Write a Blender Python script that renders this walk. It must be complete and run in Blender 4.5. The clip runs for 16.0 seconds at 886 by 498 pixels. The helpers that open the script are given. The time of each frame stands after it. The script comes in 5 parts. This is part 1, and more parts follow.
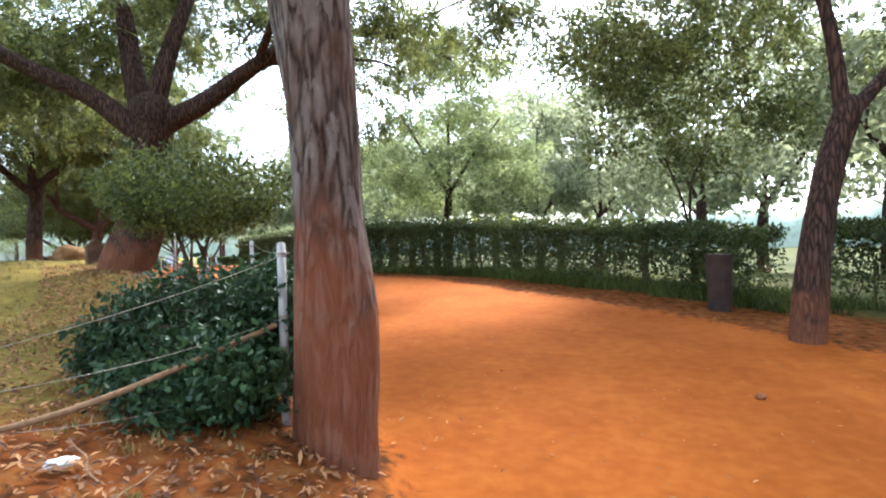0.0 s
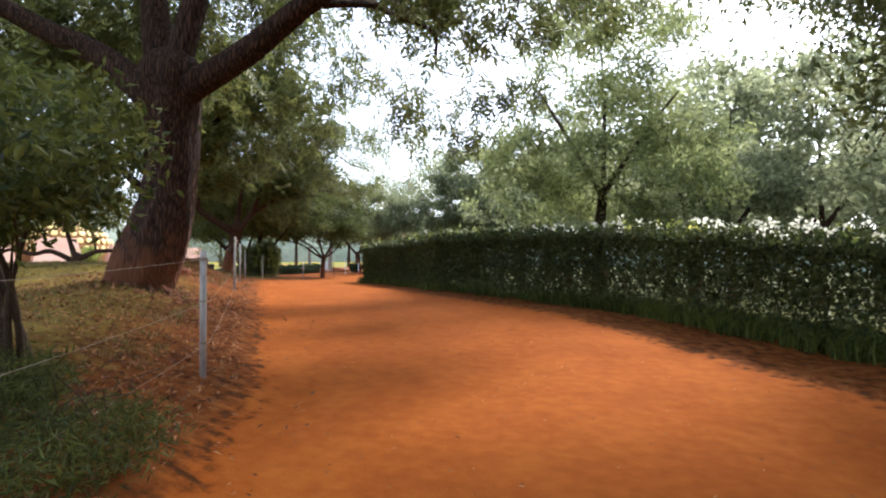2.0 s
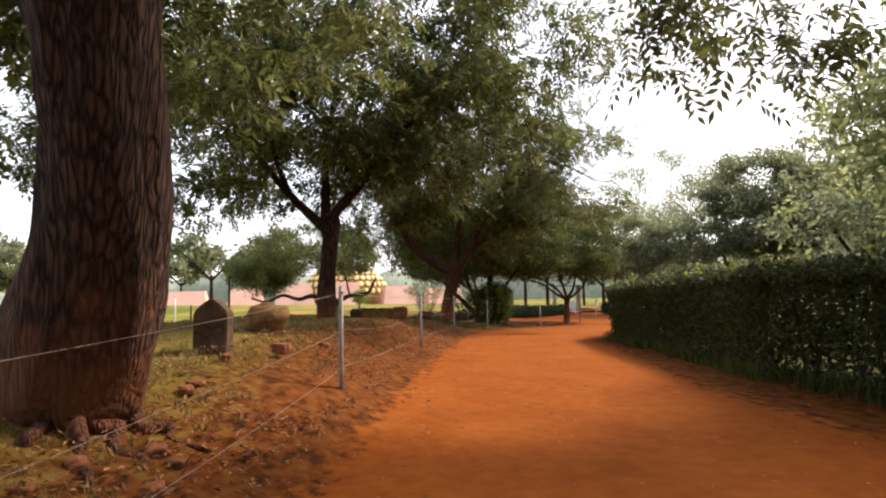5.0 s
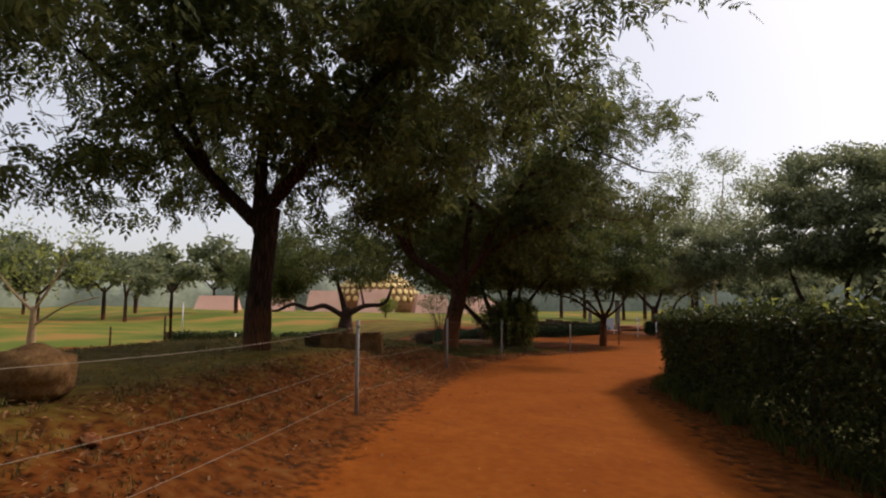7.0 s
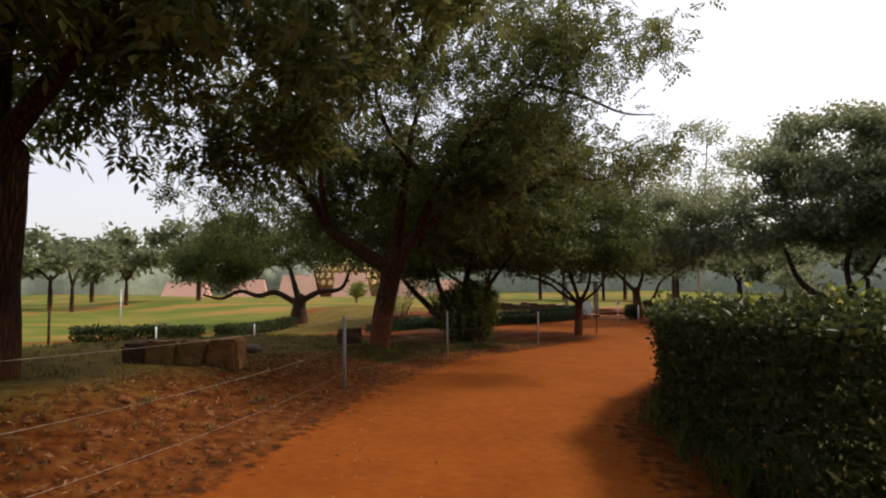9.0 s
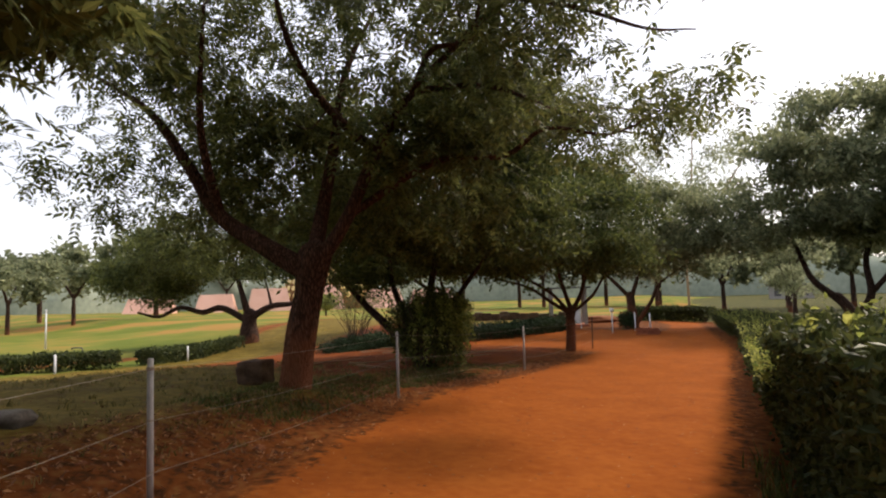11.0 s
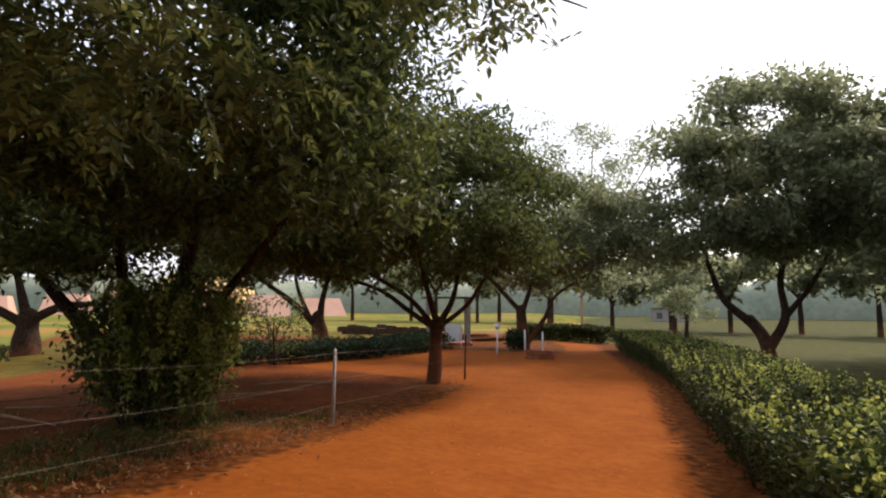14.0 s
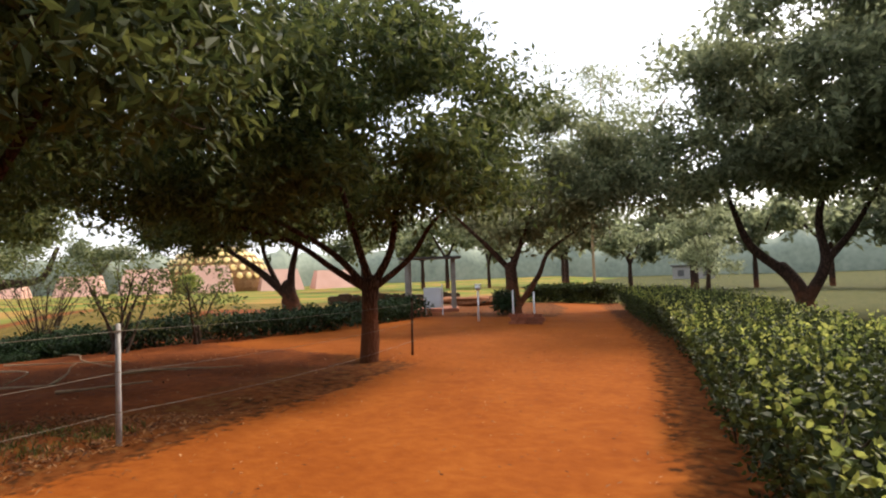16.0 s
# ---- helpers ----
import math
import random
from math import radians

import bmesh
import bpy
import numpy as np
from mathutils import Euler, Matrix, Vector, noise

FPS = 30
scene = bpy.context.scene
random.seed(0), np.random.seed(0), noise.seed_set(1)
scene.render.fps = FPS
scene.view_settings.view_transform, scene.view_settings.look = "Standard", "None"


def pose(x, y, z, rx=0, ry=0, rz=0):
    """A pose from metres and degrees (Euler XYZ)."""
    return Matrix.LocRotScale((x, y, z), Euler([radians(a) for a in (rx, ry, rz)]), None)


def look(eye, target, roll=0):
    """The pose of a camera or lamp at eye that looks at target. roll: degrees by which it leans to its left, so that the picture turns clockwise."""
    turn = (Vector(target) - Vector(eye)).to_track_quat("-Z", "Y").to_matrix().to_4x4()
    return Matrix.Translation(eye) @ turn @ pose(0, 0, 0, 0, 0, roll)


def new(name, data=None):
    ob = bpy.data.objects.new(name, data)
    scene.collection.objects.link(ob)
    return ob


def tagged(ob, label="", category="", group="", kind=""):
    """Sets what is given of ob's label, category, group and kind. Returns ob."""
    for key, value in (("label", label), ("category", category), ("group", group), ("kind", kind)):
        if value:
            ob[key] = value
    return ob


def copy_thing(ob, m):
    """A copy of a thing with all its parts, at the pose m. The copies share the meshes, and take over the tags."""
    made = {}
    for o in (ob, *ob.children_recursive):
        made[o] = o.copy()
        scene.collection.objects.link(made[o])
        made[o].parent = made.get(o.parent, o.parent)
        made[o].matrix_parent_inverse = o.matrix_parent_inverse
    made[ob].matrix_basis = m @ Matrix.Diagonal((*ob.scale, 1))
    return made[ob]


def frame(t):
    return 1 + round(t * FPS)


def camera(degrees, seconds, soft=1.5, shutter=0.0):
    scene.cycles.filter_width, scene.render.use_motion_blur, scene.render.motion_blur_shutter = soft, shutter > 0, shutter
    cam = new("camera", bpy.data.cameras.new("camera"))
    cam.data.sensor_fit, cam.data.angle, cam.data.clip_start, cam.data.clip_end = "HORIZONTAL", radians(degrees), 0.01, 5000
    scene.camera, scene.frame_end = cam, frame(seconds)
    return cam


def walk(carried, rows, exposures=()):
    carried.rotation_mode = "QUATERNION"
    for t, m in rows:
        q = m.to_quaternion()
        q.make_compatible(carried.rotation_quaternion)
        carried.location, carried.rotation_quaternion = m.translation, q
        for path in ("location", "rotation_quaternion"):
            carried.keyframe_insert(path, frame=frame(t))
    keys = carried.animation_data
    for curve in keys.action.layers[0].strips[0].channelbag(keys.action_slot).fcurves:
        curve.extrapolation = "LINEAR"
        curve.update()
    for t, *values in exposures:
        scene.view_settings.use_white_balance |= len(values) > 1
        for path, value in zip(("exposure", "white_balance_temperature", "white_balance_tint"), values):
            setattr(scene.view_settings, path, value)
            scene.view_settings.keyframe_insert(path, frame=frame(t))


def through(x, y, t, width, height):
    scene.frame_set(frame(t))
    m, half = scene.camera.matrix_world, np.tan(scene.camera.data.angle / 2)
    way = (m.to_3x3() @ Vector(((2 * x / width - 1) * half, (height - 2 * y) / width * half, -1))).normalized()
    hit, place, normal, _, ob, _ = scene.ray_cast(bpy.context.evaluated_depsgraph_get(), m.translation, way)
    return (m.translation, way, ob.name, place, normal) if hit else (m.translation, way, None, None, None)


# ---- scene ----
cam = camera(76.0, 16.0, soft=2.1)
PATH = [
    (0, (2.357, -4.247, 1.265), (2.259, -2.250, 1.243), -1.4),
    (0.5, (2.723, -3.394, 1.269), (2.535, -1.405, 1.358), -1.9),
    (1, (2.94, -2.40, 1.262), (2.64, -0.423, 1.309), -1.8),
    (1.5, (2.861, -1.486, 1.279), (2.388, 0.457, 1.307), -0.2),
    (2, (2.699, -0.449, 1.343), (2.027, 1.435, 1.361), 0.5),
    (2.5, (2.328, 0.532, 1.352), (1.274, 2.231, 1.41), 0.5),
    (3, (1.973, 1.369, 1.416), (0.759, 2.956, 1.504), -0.9),
    (3.5, (1.68, 2.225, 1.441), (0.498, 3.838, 1.491), -0.8),
    (4, (1.274, 3.038, 1.527), (0.091, 4.649, 1.599), 1.0),
    (4.5, (0.859, 3.758, 1.54), (-0.481, 5.238, 1.656), -1.3),
    (7, (-1.619, 7.781, 1.78), (-3.116, 9.096, 1.957), 0.3),
    (7.5, (-1.975, 8.587, 1.857), (-3.283, 10.093, 2.005), -0.1),
    (8, (-2.422, 9.395, 1.861), (-3.768, 10.869, 1.974), -1.0),
    (8.5, (-2.893, 10.153, 1.857), (-4.316, 11.555, 1.95), -0.5),
    (10.8, (-5.588, 13.557, 1.777), (-7.09, 14.866, 1.948), -0.9),
    (11, (-5.823, 13.824, 1.788), (-7.223, 15.245, 1.936), -2.0),
    (11.5, (-6.348, 14.61, 1.776), (-7.693, 16.077, 1.967), -1.7),
    (12, (-6.8, 15.408, 1.722), (-8.178, 16.845, 1.915), -1.7),
    (12.5, (-7.134, 16.161, 1.744), (-8.448, 17.659, 1.919), -2.9),
    (13, (-7.383, 17.01, 1.718), (-8.564, 18.615, 1.886), -2.0),
    (13.5, (-7.774, 17.907, 1.637), (-8.887, 19.556, 1.846), -0.3),
    (14, (-8.214, 18.824, 1.54), (-9.345, 20.463, 1.728), 0.3),
    (14.5, (-8.369, 19.621, 1.502), (-9.557, 21.217, 1.71), 0.4),
    (15, (-8.5, 20.386, 1.416), (-9.879, 21.813, 1.671), -0.3),
    (15.5, (-8.649, 21.237, 1.316), (-9.997, 22.702, 1.51), -0.9),
    (16, (-8.776, 22.032, 1.269), (-9.966, 23.638, 1.346), -2.1),
]
EXPOSURES = [(0.0, 2.35, 5300, 4), (0.5, 1.9, 5250, 5), (1.0, 1.35, 5250, 6), (1.5, 1.35, 5400, 8), (2.0, 1.38, 5600, 9), (3.0, 1.35, 6000, 12), (4.5, 1.2, 6350, 15), (7.0, -0.3, 6500, 14), (8.5, -0.1, 6600, 14),
             (11.0, 0.38, 6500, 14), (12.5, 0.88, 6350, 14), (13.5, 0.65, 6300, 13), (14.5, 0.25, 6300, 13), (15.5, 0.5, 6300, 12), (16.0, 0.75, 6300, 11)]
walk(cam, [(t, look(eye, target, roll)) for t, eye, target, roll in PATH], EXPOSURES)


# ---- world and sun ----
SUN_AZIMUTH = radians(14)      # clockwise from +y
SUN_HEIGHT = radians(45)
world = bpy.data.worlds.new("hazy_sky")
scene.world = world
world.use_nodes = True
wn = world.node_tree.nodes
sky = wn.new("ShaderNodeTexSky")
sky.sky_type = "NISHITA"
sky.sun_disc = False
sky.sun_elevation = SUN_HEIGHT
sky.sun_rotation = SUN_AZIMUTH
sky.air_density, sky.dust_density, sky.ozone_density = 1.0, 3.5, 0.3
wn["Background"].inputs["Strength"].default_value = 0.15
haze = wn.new("ShaderNodeMix")
haze.data_type = "RGBA"
haze.inputs["Factor"].default_value = 0.5
haze.inputs["B"].default_value = (8.8, 8.8, 9.0, 1)
world.node_tree.links.new(sky.outputs["Color"], haze.inputs["A"])
world.node_tree.links.new(haze.outputs["Result"], wn["Background"].inputs["Color"])

sun_data = bpy.data.lights.new("sun", "SUN")
sun_data.energy, sun_data.angle, sun_data.color = 3.4, radians(9), (1.0, 0.87, 0.70)
sun = new("sun", sun_data)
sun_from = Vector((math.sin(SUN_AZIMUTH) * math.cos(SUN_HEIGHT), math.cos(SUN_AZIMUTH) * math.cos(SUN_HEIGHT), math.sin(SUN_HEIGHT)))
sun.matrix_world = look(sun_from * 80, (0, 0, 0))

# ---- materials ----
def material(name, colours, scale=8.0, fine=60.0, rough=0.85, bump=0.3, distance=0.01, stretch=(1, 1, 1), per_object=0.0):
    """Two scales of noise between the colours, with relief."""
    m = bpy.data.materials.new(name)
    m.use_nodes = True
    n, l = m.node_tree.nodes, m.node_tree.links
    bsdf = n["Principled BSDF"]
    bsdf.inputs["Roughness"].default_value = rough
    bsdf.inputs["Specular IOR Level"].default_value = 0.25
    co = n.new("ShaderNodeTexCoord")
    mp = n.new("ShaderNodeMapping")
    mp.inputs["Scale"].default_value = stretch
    l.new(co.outputs["Object"], mp.inputs["Vector"])
    big, small = n.new("ShaderNodeTexNoise"), n.new("ShaderNodeTexNoise")
    big.inputs["Scale"].default_value, small.inputs["Scale"].default_value = scale, fine
    big.inputs["Detail"].default_value, small.inputs["Detail"].default_value = 6, 4
    l.new(mp.outputs[0], big.inputs["Vector"])
    l.new(mp.outputs[0], small.inputs["Vector"])
    mix = n.new("ShaderNodeMath")
    mix.operation = "MULTIPLY_ADD"
    mix.inputs[1].default_value = 0.45
    l.new(small.outputs["Fac"], mix.inputs[0])
    half = n.new("ShaderNodeMath")
    half.operation = "MULTIPLY"
    half.inputs[1].default_value = 0.55
    l.new(big.outputs["Fac"], half.inputs[0])
    l.new(half.outputs[0], mix.inputs[2])
    ramp = n.new("ShaderNodeValToRGB")
    el = ramp.color_ramp.elements
    while len(el) < len(colours):
        el.new(0.5)
    for i, c in enumerate(colours):
        el[i].position = 0.32 + 0.36 * i / max(1, len(colours) - 1)
        el[i].color = (*c, 1)
    l.new(mix.outputs[0], ramp.inputs["Fac"])
    colour = ramp.outputs["Color"]
    if per_object:
        info = n.new("ShaderNodeObjectInfo")
        hsv = n.new("ShaderNodeHueSaturation")
        rng = n.new("ShaderNodeMapRange")
        rng.inputs["To Min"].default_value, rng.inputs["To Max"].default_value = 1 - per_object, 1 + per_object
        l.new(info.outputs["Random"], rng.inputs["Value"])
        l.new(rng.outputs[0], hsv.inputs["Value"])
        l.new(colour, hsv.inputs["Color"])
        colour = hsv.outputs["Color"]
    l.new(colour, bsdf.inputs["Base Color"])
    if bump:
        b = n.new("ShaderNodeBump")
        b.inputs["Strength"].default_value, b.inputs["Distance"].default_value = bump, distance
        l.new(mix.outputs[0], b.inputs["Height"])
        l.new(b.outputs["Normal"], bsdf.inputs["Normal"])
    return m


def bark_material(name, deep, mid, crest, scale, tall, dust=None, patches=None, bump=1.0, distance=0.03):
    """Bark: a net of upright fissures between ridges, peeling patches, and earth dust towards the foot."""
    m = bpy.data.materials.new(name)
    m.use_nodes = True
    n, l = m.node_tree.nodes, m.node_tree.links
    bsdf = n["Principled BSDF"]
    bsdf.inputs["Roughness"].default_value = 0.9
    bsdf.inputs["Specular IOR Level"].default_value = 0.15
    co = n.new("ShaderNodeTexCoord")
    warp = n.new("ShaderNodeTexNoise")
    warp.inputs["Scale"].default_value, warp.inputs["Detail"].default_value = 4.0, 3
    l.new(co.outputs["Object"], warp.inputs["Vector"])
    push = n.new("ShaderNodeVectorMath")
    push.operation = "MULTIPLY_ADD"
    push.inputs[1].default_value = (0.035, 0.035, 0.12)
    l.new(warp.outputs["Color"], push.inputs[0])
    l.new(co.outputs["Object"], push.inputs[2])
    mp = n.new("ShaderNodeMapping")
    mp.inputs["Scale"].default_value = (1, 1, tall)
    l.new(push.outputs[0], mp.inputs["Vector"])
    net = n.new("ShaderNodeTexVoronoi")
    net.feature = "DISTANCE_TO_EDGE"
    net.inputs["Scale"].default_value = scale
    l.new(mp.outputs[0], net.inputs["Vector"])
    grain = n.new("ShaderNodeTexNoise")
    grain.inputs["Scale"].default_value, grain.inputs["Detail"].default_value = scale * 2.6, 6
    l.new(mp.outputs[0], grain.inputs["Vector"])
    wide = n.new("ShaderNodeMapRange")
    wide.interpolation_type = "SMOOTHSTEP"
    wide.inputs["From Min"].default_value, wide.inputs["From Max"].default_value = 0.0, 0.32
    l.new(net.outputs["Distance"], wide.inputs["Value"])
    mul = n.new("ShaderNodeMath")
    mul.operation = "MULTIPLY_ADD"
    mul.inputs[1].default_value = 0.55
    l.new(wide.outputs[0], mul.inputs[0])
    g = n.new("ShaderNodeMath")
    g.operation = "MULTIPLY_ADD"
    g.inputs[1].default_value, g.inputs[2].default_value = 1.1, -0.33
    l.new(grain.outputs["Fac"], g.inputs[0])
    l.new(g.outputs[0], mul.inputs[2])
    ramp = n.new("ShaderNodeValToRGB")
    ramp.color_ramp.elements.new(0.5)
    for e, (p, c) in zip(ramp.color_ramp.elements, ((0.12, deep), (0.48, mid), (0.92, crest))):
        e.position, e.color = p, (*c, 1)
    l.new(mul.outputs[0], ramp.inputs["Fac"])
    colour = ramp.outputs["Color"]

    def over(colour, fac, paint):
        x = n.new("ShaderNodeMix")
        x.data_type = "RGBA"
        x.inputs["B"].default_value = (*paint, 1)
        l.new(fac, x.inputs["Factor"])
        l.new(colour, x.inputs["A"])
        return x.outputs["Result"]

    if patches:
        sp = n.new("ShaderNodeTexNoise")
        sp.inputs["Scale"].default_value, sp.inputs["Detail"].default_value, sp.inputs["Roughness"].default_value = 3.2, 7, 0.62
        pm = n.new("ShaderNodeMapping")
        pm.inputs["Scale"].default_value = (1.3, 1.3, 0.55)
        l.new(co.outputs["Object"], pm.inputs["Vector"])
        l.new(pm.outputs[0], sp.inputs["Vector"])
        for lo, hi, paint in patches:
            r = n.new("ShaderNodeMapRange")
            r.inputs["From Min"].default_value, r.inputs["From Max"].default_value = lo, hi
            r.inputs["To Max"].default_value = 0.6
            l.new(sp.outputs["Fac"], r.inputs["Value"])
            colour = over(colour, r.outputs[0], paint)
    if dust:
        sep = n.new("ShaderNodeSeparateXYZ")
        l.new(co.outputs["Object"], sep.inputs[0])
        d = n.new("ShaderNodeMath")
        d.operation = "MULTIPLY_ADD"
        d.inputs[1].default_value = -1.6
        l.new(warp.outputs["Fac"], d.inputs[0])
        l.new(sep.outputs["Z"], d.inputs[2])
        r = n.new("ShaderNodeMapRange")
        r.interpolation_type = "SMOOTHSTEP"
        r.inputs["From Min"].default_value, r.inputs["From Max"].default_value = dust[1] - 0.8, dust[1] - 1.6
        r.inputs["To Max"].default_value = 0.75
        l.new(d.outputs[0], r.inputs["Value"])
        colour = over(colour, r.outputs[0], dust[0])
    l.new(colour, bsdf.inputs["Base Color"])
    b = n.new("ShaderNodeBump")
    b.inputs["Strength"].default_value, b.inputs["Distance"].default_value = bump, distance
    l.new(mul.outputs[0], b.inputs["Height"])
    l.new(b.outputs["Normal"], bsdf.inputs["Normal"])
    return m


def leaf_material(name, dark, light, through=0.35, rough=0.45):
    """Leaves: every leaf its own tone, some light passing through."""
    m = bpy.data.materials.new(name)
    m.use_nodes = True
    n, l = m.node_tree.nodes, m.node_tree.links
    bsdf = n["Principled BSDF"]
    bsdf.inputs["Roughness"].default_value = rough
    bsdf.inputs["Specular IOR Level"].default_value = 0.2
    geo = n.new("ShaderNodeNewGeometry")
    ramp = n.new("ShaderNodeValToRGB")
    ramp.color_ramp.elements[0].color, ramp.color_ramp.elements[1].color = (*dark, 1), (*light, 1)
    ramp.color_ramp.elements[0].position, ramp.color_ramp.elements[1].position = 0.1, 1.0
    l.new(geo.outputs["Random Per Island"], ramp.inputs["Fac"])
    co = n.new("ShaderNodeTexCoord")
    noi = n.new("ShaderNodeTexNoise")
    noi.inputs["Scale"].default_value, noi.inputs["Detail"].default_value = 0.7, 3
    l.new(co.outputs["Object"], noi.inputs["Vector"])
    rng = n.new("ShaderNodeMapRange")
    rng.inputs["From Min"].default_value, rng.inputs["From Max"].default_value = 0.3, 0.7
    rng.inputs["To Min"].default_value, rng.inputs["To Max"].default_value = 0.7, 1.3
    l.new(noi.outputs["Fac"], rng.inputs["Value"])
    hsv = n.new("ShaderNodeHueSaturation")
    l.new(rng.outputs[0], hsv.inputs["Value"])
    l.new(ramp.outputs["Color"], hsv.inputs["Color"])
    l.new(hsv.outputs["Color"], bsdf.inputs["Base Color"])
    tr = n.new("ShaderNodeBsdfTranslucent")
    warm = n.new("ShaderNodeHueSaturation")
    warm.inputs["Hue"].default_value, warm.inputs["Value"].default_value = 0.48, 1.5
    l.new(hsv.outputs["Color"], warm.inputs["Color"])
    l.new(warm.outputs["Color"], tr.inputs["Color"])
    mixs = n.new("ShaderNodeMixShader")
    mixs.inputs["Fac"].default_value = through
    l.new(bsdf.outputs[0], mixs.inputs[1])
    l.new(tr.outputs[0], mixs.inputs[2])
    l.new(mixs.outputs[0], n["Material Output"].inputs["Surface"])
    return m


def ground_material():
    """Laterite path, littered verge, dry lawn and green field, told apart by the stored distances."""
    m = bpy.data.materials.new("ground")
    m.use_nodes = True
    n, l = m.node_tree.nodes, m.node_tree.links
    bsdf = n["Principled BSDF"]
    bsdf.inputs["Roughness"].default_value = 0.95
    bsdf.inputs["Specular IOR Level"].default_value = 0.05
    co = n.new("ShaderNodeTexCoord")

    def noise_tex(scale, detail=5):
        t = n.new("ShaderNodeTexNoise")
        t.inputs["Scale"].default_value, t.inputs["Detail"].default_value = scale, detail
        l.new(co.outputs["Object"], t.inputs["Vector"])
        return t.outputs["Fac"]

    def ramp(fac, *stops):
        r = n.new("ShaderNodeValToRGB")
        while len(r.color_ramp.elements) < len(stops):
            r.color_ramp.elements.new(0.5)
        for e, (p, c) in zip(r.color_ramp.elements, stops):
            e.position, e.color = p, (*c, 1)
        l.new(fac, r.inputs["Fac"])
        return r.outputs["Color"]

    def mask(name, edge, soft, wobble, wobble_size):
        a = n.new("ShaderNodeAttribute")
        a.attribute_name = name
        w = n.new("ShaderNodeMath")
        w.operation = "MULTIPLY_ADD"
        w.inputs[1].default_value = wobble_size
        l.new(wobble, w.inputs[0])
        l.new(a.outputs["Fac"], w.inputs[2])
        r = n.new("ShaderNodeMapRange")
        r.interpolation_type = "SMOOTHSTEP"
        r.inputs["From Min"].default_value = edge - soft + 0.5 * wobble_size
        r.inputs["From Max"].default_value = edge + soft + 0.5 * wobble_size
        l.new(w.outputs[0], r.inputs["Value"])
        return r.outputs[0]

    def blend(fac, a, b):
        x = n.new("ShaderNodeMix")
        x.data_type = "RGBA"
        l.new(fac, x.inputs["Factor"])
        l.new(a, x.inputs["A"])
        l.new(b, x.inputs["B"])
        return x.outputs["Result"]

    mid, fine, wide, grit = noise_tex(1.6), noise_tex(9, 8), noise_tex(0.13, 6), noise_tex(70, 3)
    both = n.new("ShaderNodeMath")
    both.operation = "MULTIPLY_ADD"
    both.inputs[1].default_value = 0.5
    l.new(fine, both.inputs[0])
    hm = n.new("ShaderNodeMath")
    hm.operation = "MULTIPLY"
    hm.inputs[1].default_value = 0.5
    l.new(mid, hm.inputs[0])
    l.new(hm.outputs[0], both.inputs[2])
    sand = ramp(both.outputs[0], (0.3, (0.185, 0.046, 0.0065)), (0.5, (0.226, 0.061, 0.0088)), (0.7, (0.272, 0.083, 0.013)))
    # litter-dark earth; beside the hedge it also paints part of the hedge's shadow
    verge = ramp(fine, (0.35, (0.05, 0.019, 0.006)), (0.5, (0.125, 0.036, 0.0075)), (0.68, (0.155, 0.064, 0.018)))
    weeds = ramp(both.outputs[0], (0.36, (0.025, 0.03, 0.009)), (0.5, (0.055, 0.058, 0.017)), (0.66, (0.11, 0.09, 0.032)))
    lawn = ramp(both.outputs[0], (0.36, (0.072, 0.045, 0.010)), (0.5, (0.112, 0.083, 0.016)), (0.66, (0.19, 0.13, 0.03)))
    green = ramp(wide, (0.42, (0.095, 0.12, 0.02)), (0.52, (0.145, 0.145, 0.028)), (0.6, (0.25, 0.145, 0.04)))
    red = ramp(both.outputs[0], (0.35, (0.10, 0.027, 0.008)), (0.65, (0.20, 0.056, 0.013)))
    c = blend(mask("lawn", 1.35, 0.6, fine, 1.8), verge, lawn)
    c = blend(mask("weeds", 0.0, 0.4, mid, 1.0), c, weeds)
    c = blend(mask("soil", 0.0, 0.6, mid, 1.5), c, red)
    c = blend(mask("field", 0.0, 0.4, mid, 1.0), c, green)
    c = blend(mask("strip", 0.0, 0.5, mid, 1.2), c, red)
    c = blend(mask("path", 0.1, 0.10, fine, 0.7), c, sand)
    l.new(c, bsdf.inputs["Base Color"])
    height = n.new("ShaderNodeMath")
    height.operation = "MULTIPLY_ADD"
    height.inputs[1].default_value = 0.25
    l.new(grit, height.inputs[0])
    l.new(fine, height.inputs[2])
    b = n.new("ShaderNodeBump")
    b.inputs["Strength"].default_value, b.inputs["Distance"].default_value = 0.35, 0.03
    l.new(height.outputs[0], b.inputs["Height"])
    l.new(b.outputs["Normal"], bsdf.inputs["Normal"])
    return m


GROUND = ground_material()
BARK = bark_material("dark_bark", (0.014, 0.009, 0.007), (0.052, 0.029, 0.021), (0.105, 0.056, 0.037), 24, 0.13, ((0.17, 0.065, 0.03), 0.9))
BARK_RED = bark_material("red_dusted_bark", (0.02, 0.011, 0.007), (0.078, 0.036, 0.022), (0.145, 0.07, 0.042), 30, 0.2, ((0.20, 0.07, 0.03), 1.2))
BARK_PALE = bark_material("peeling_grey_bark", (0.022, 0.012, 0.008), (0.10, 0.070, 0.056), (0.155, 0.12, 0.10), 19, 0.16, ((0.17, 0.052, 0.02), 1.75),
                          [(0.54, 0.57, (0.19, 0.155, 0.135)), (0.48, 0.45, (0.085, 0.043, 0.028)), (0.42, 0.40, (0.03, 0.015, 0.010))], 1.0, 0.03)
TWIG = material("twig_bark", [(0.03, 0.02, 0.014), (0.09, 0.06, 0.04)], 10, 50, 0.9, 0.3)
STEM_DRY = material("fallen_wood", [(0.12, 0.06, 0.03), (0.25, 0.15, 0.085)], 10, 60, 0.9, 0.3)
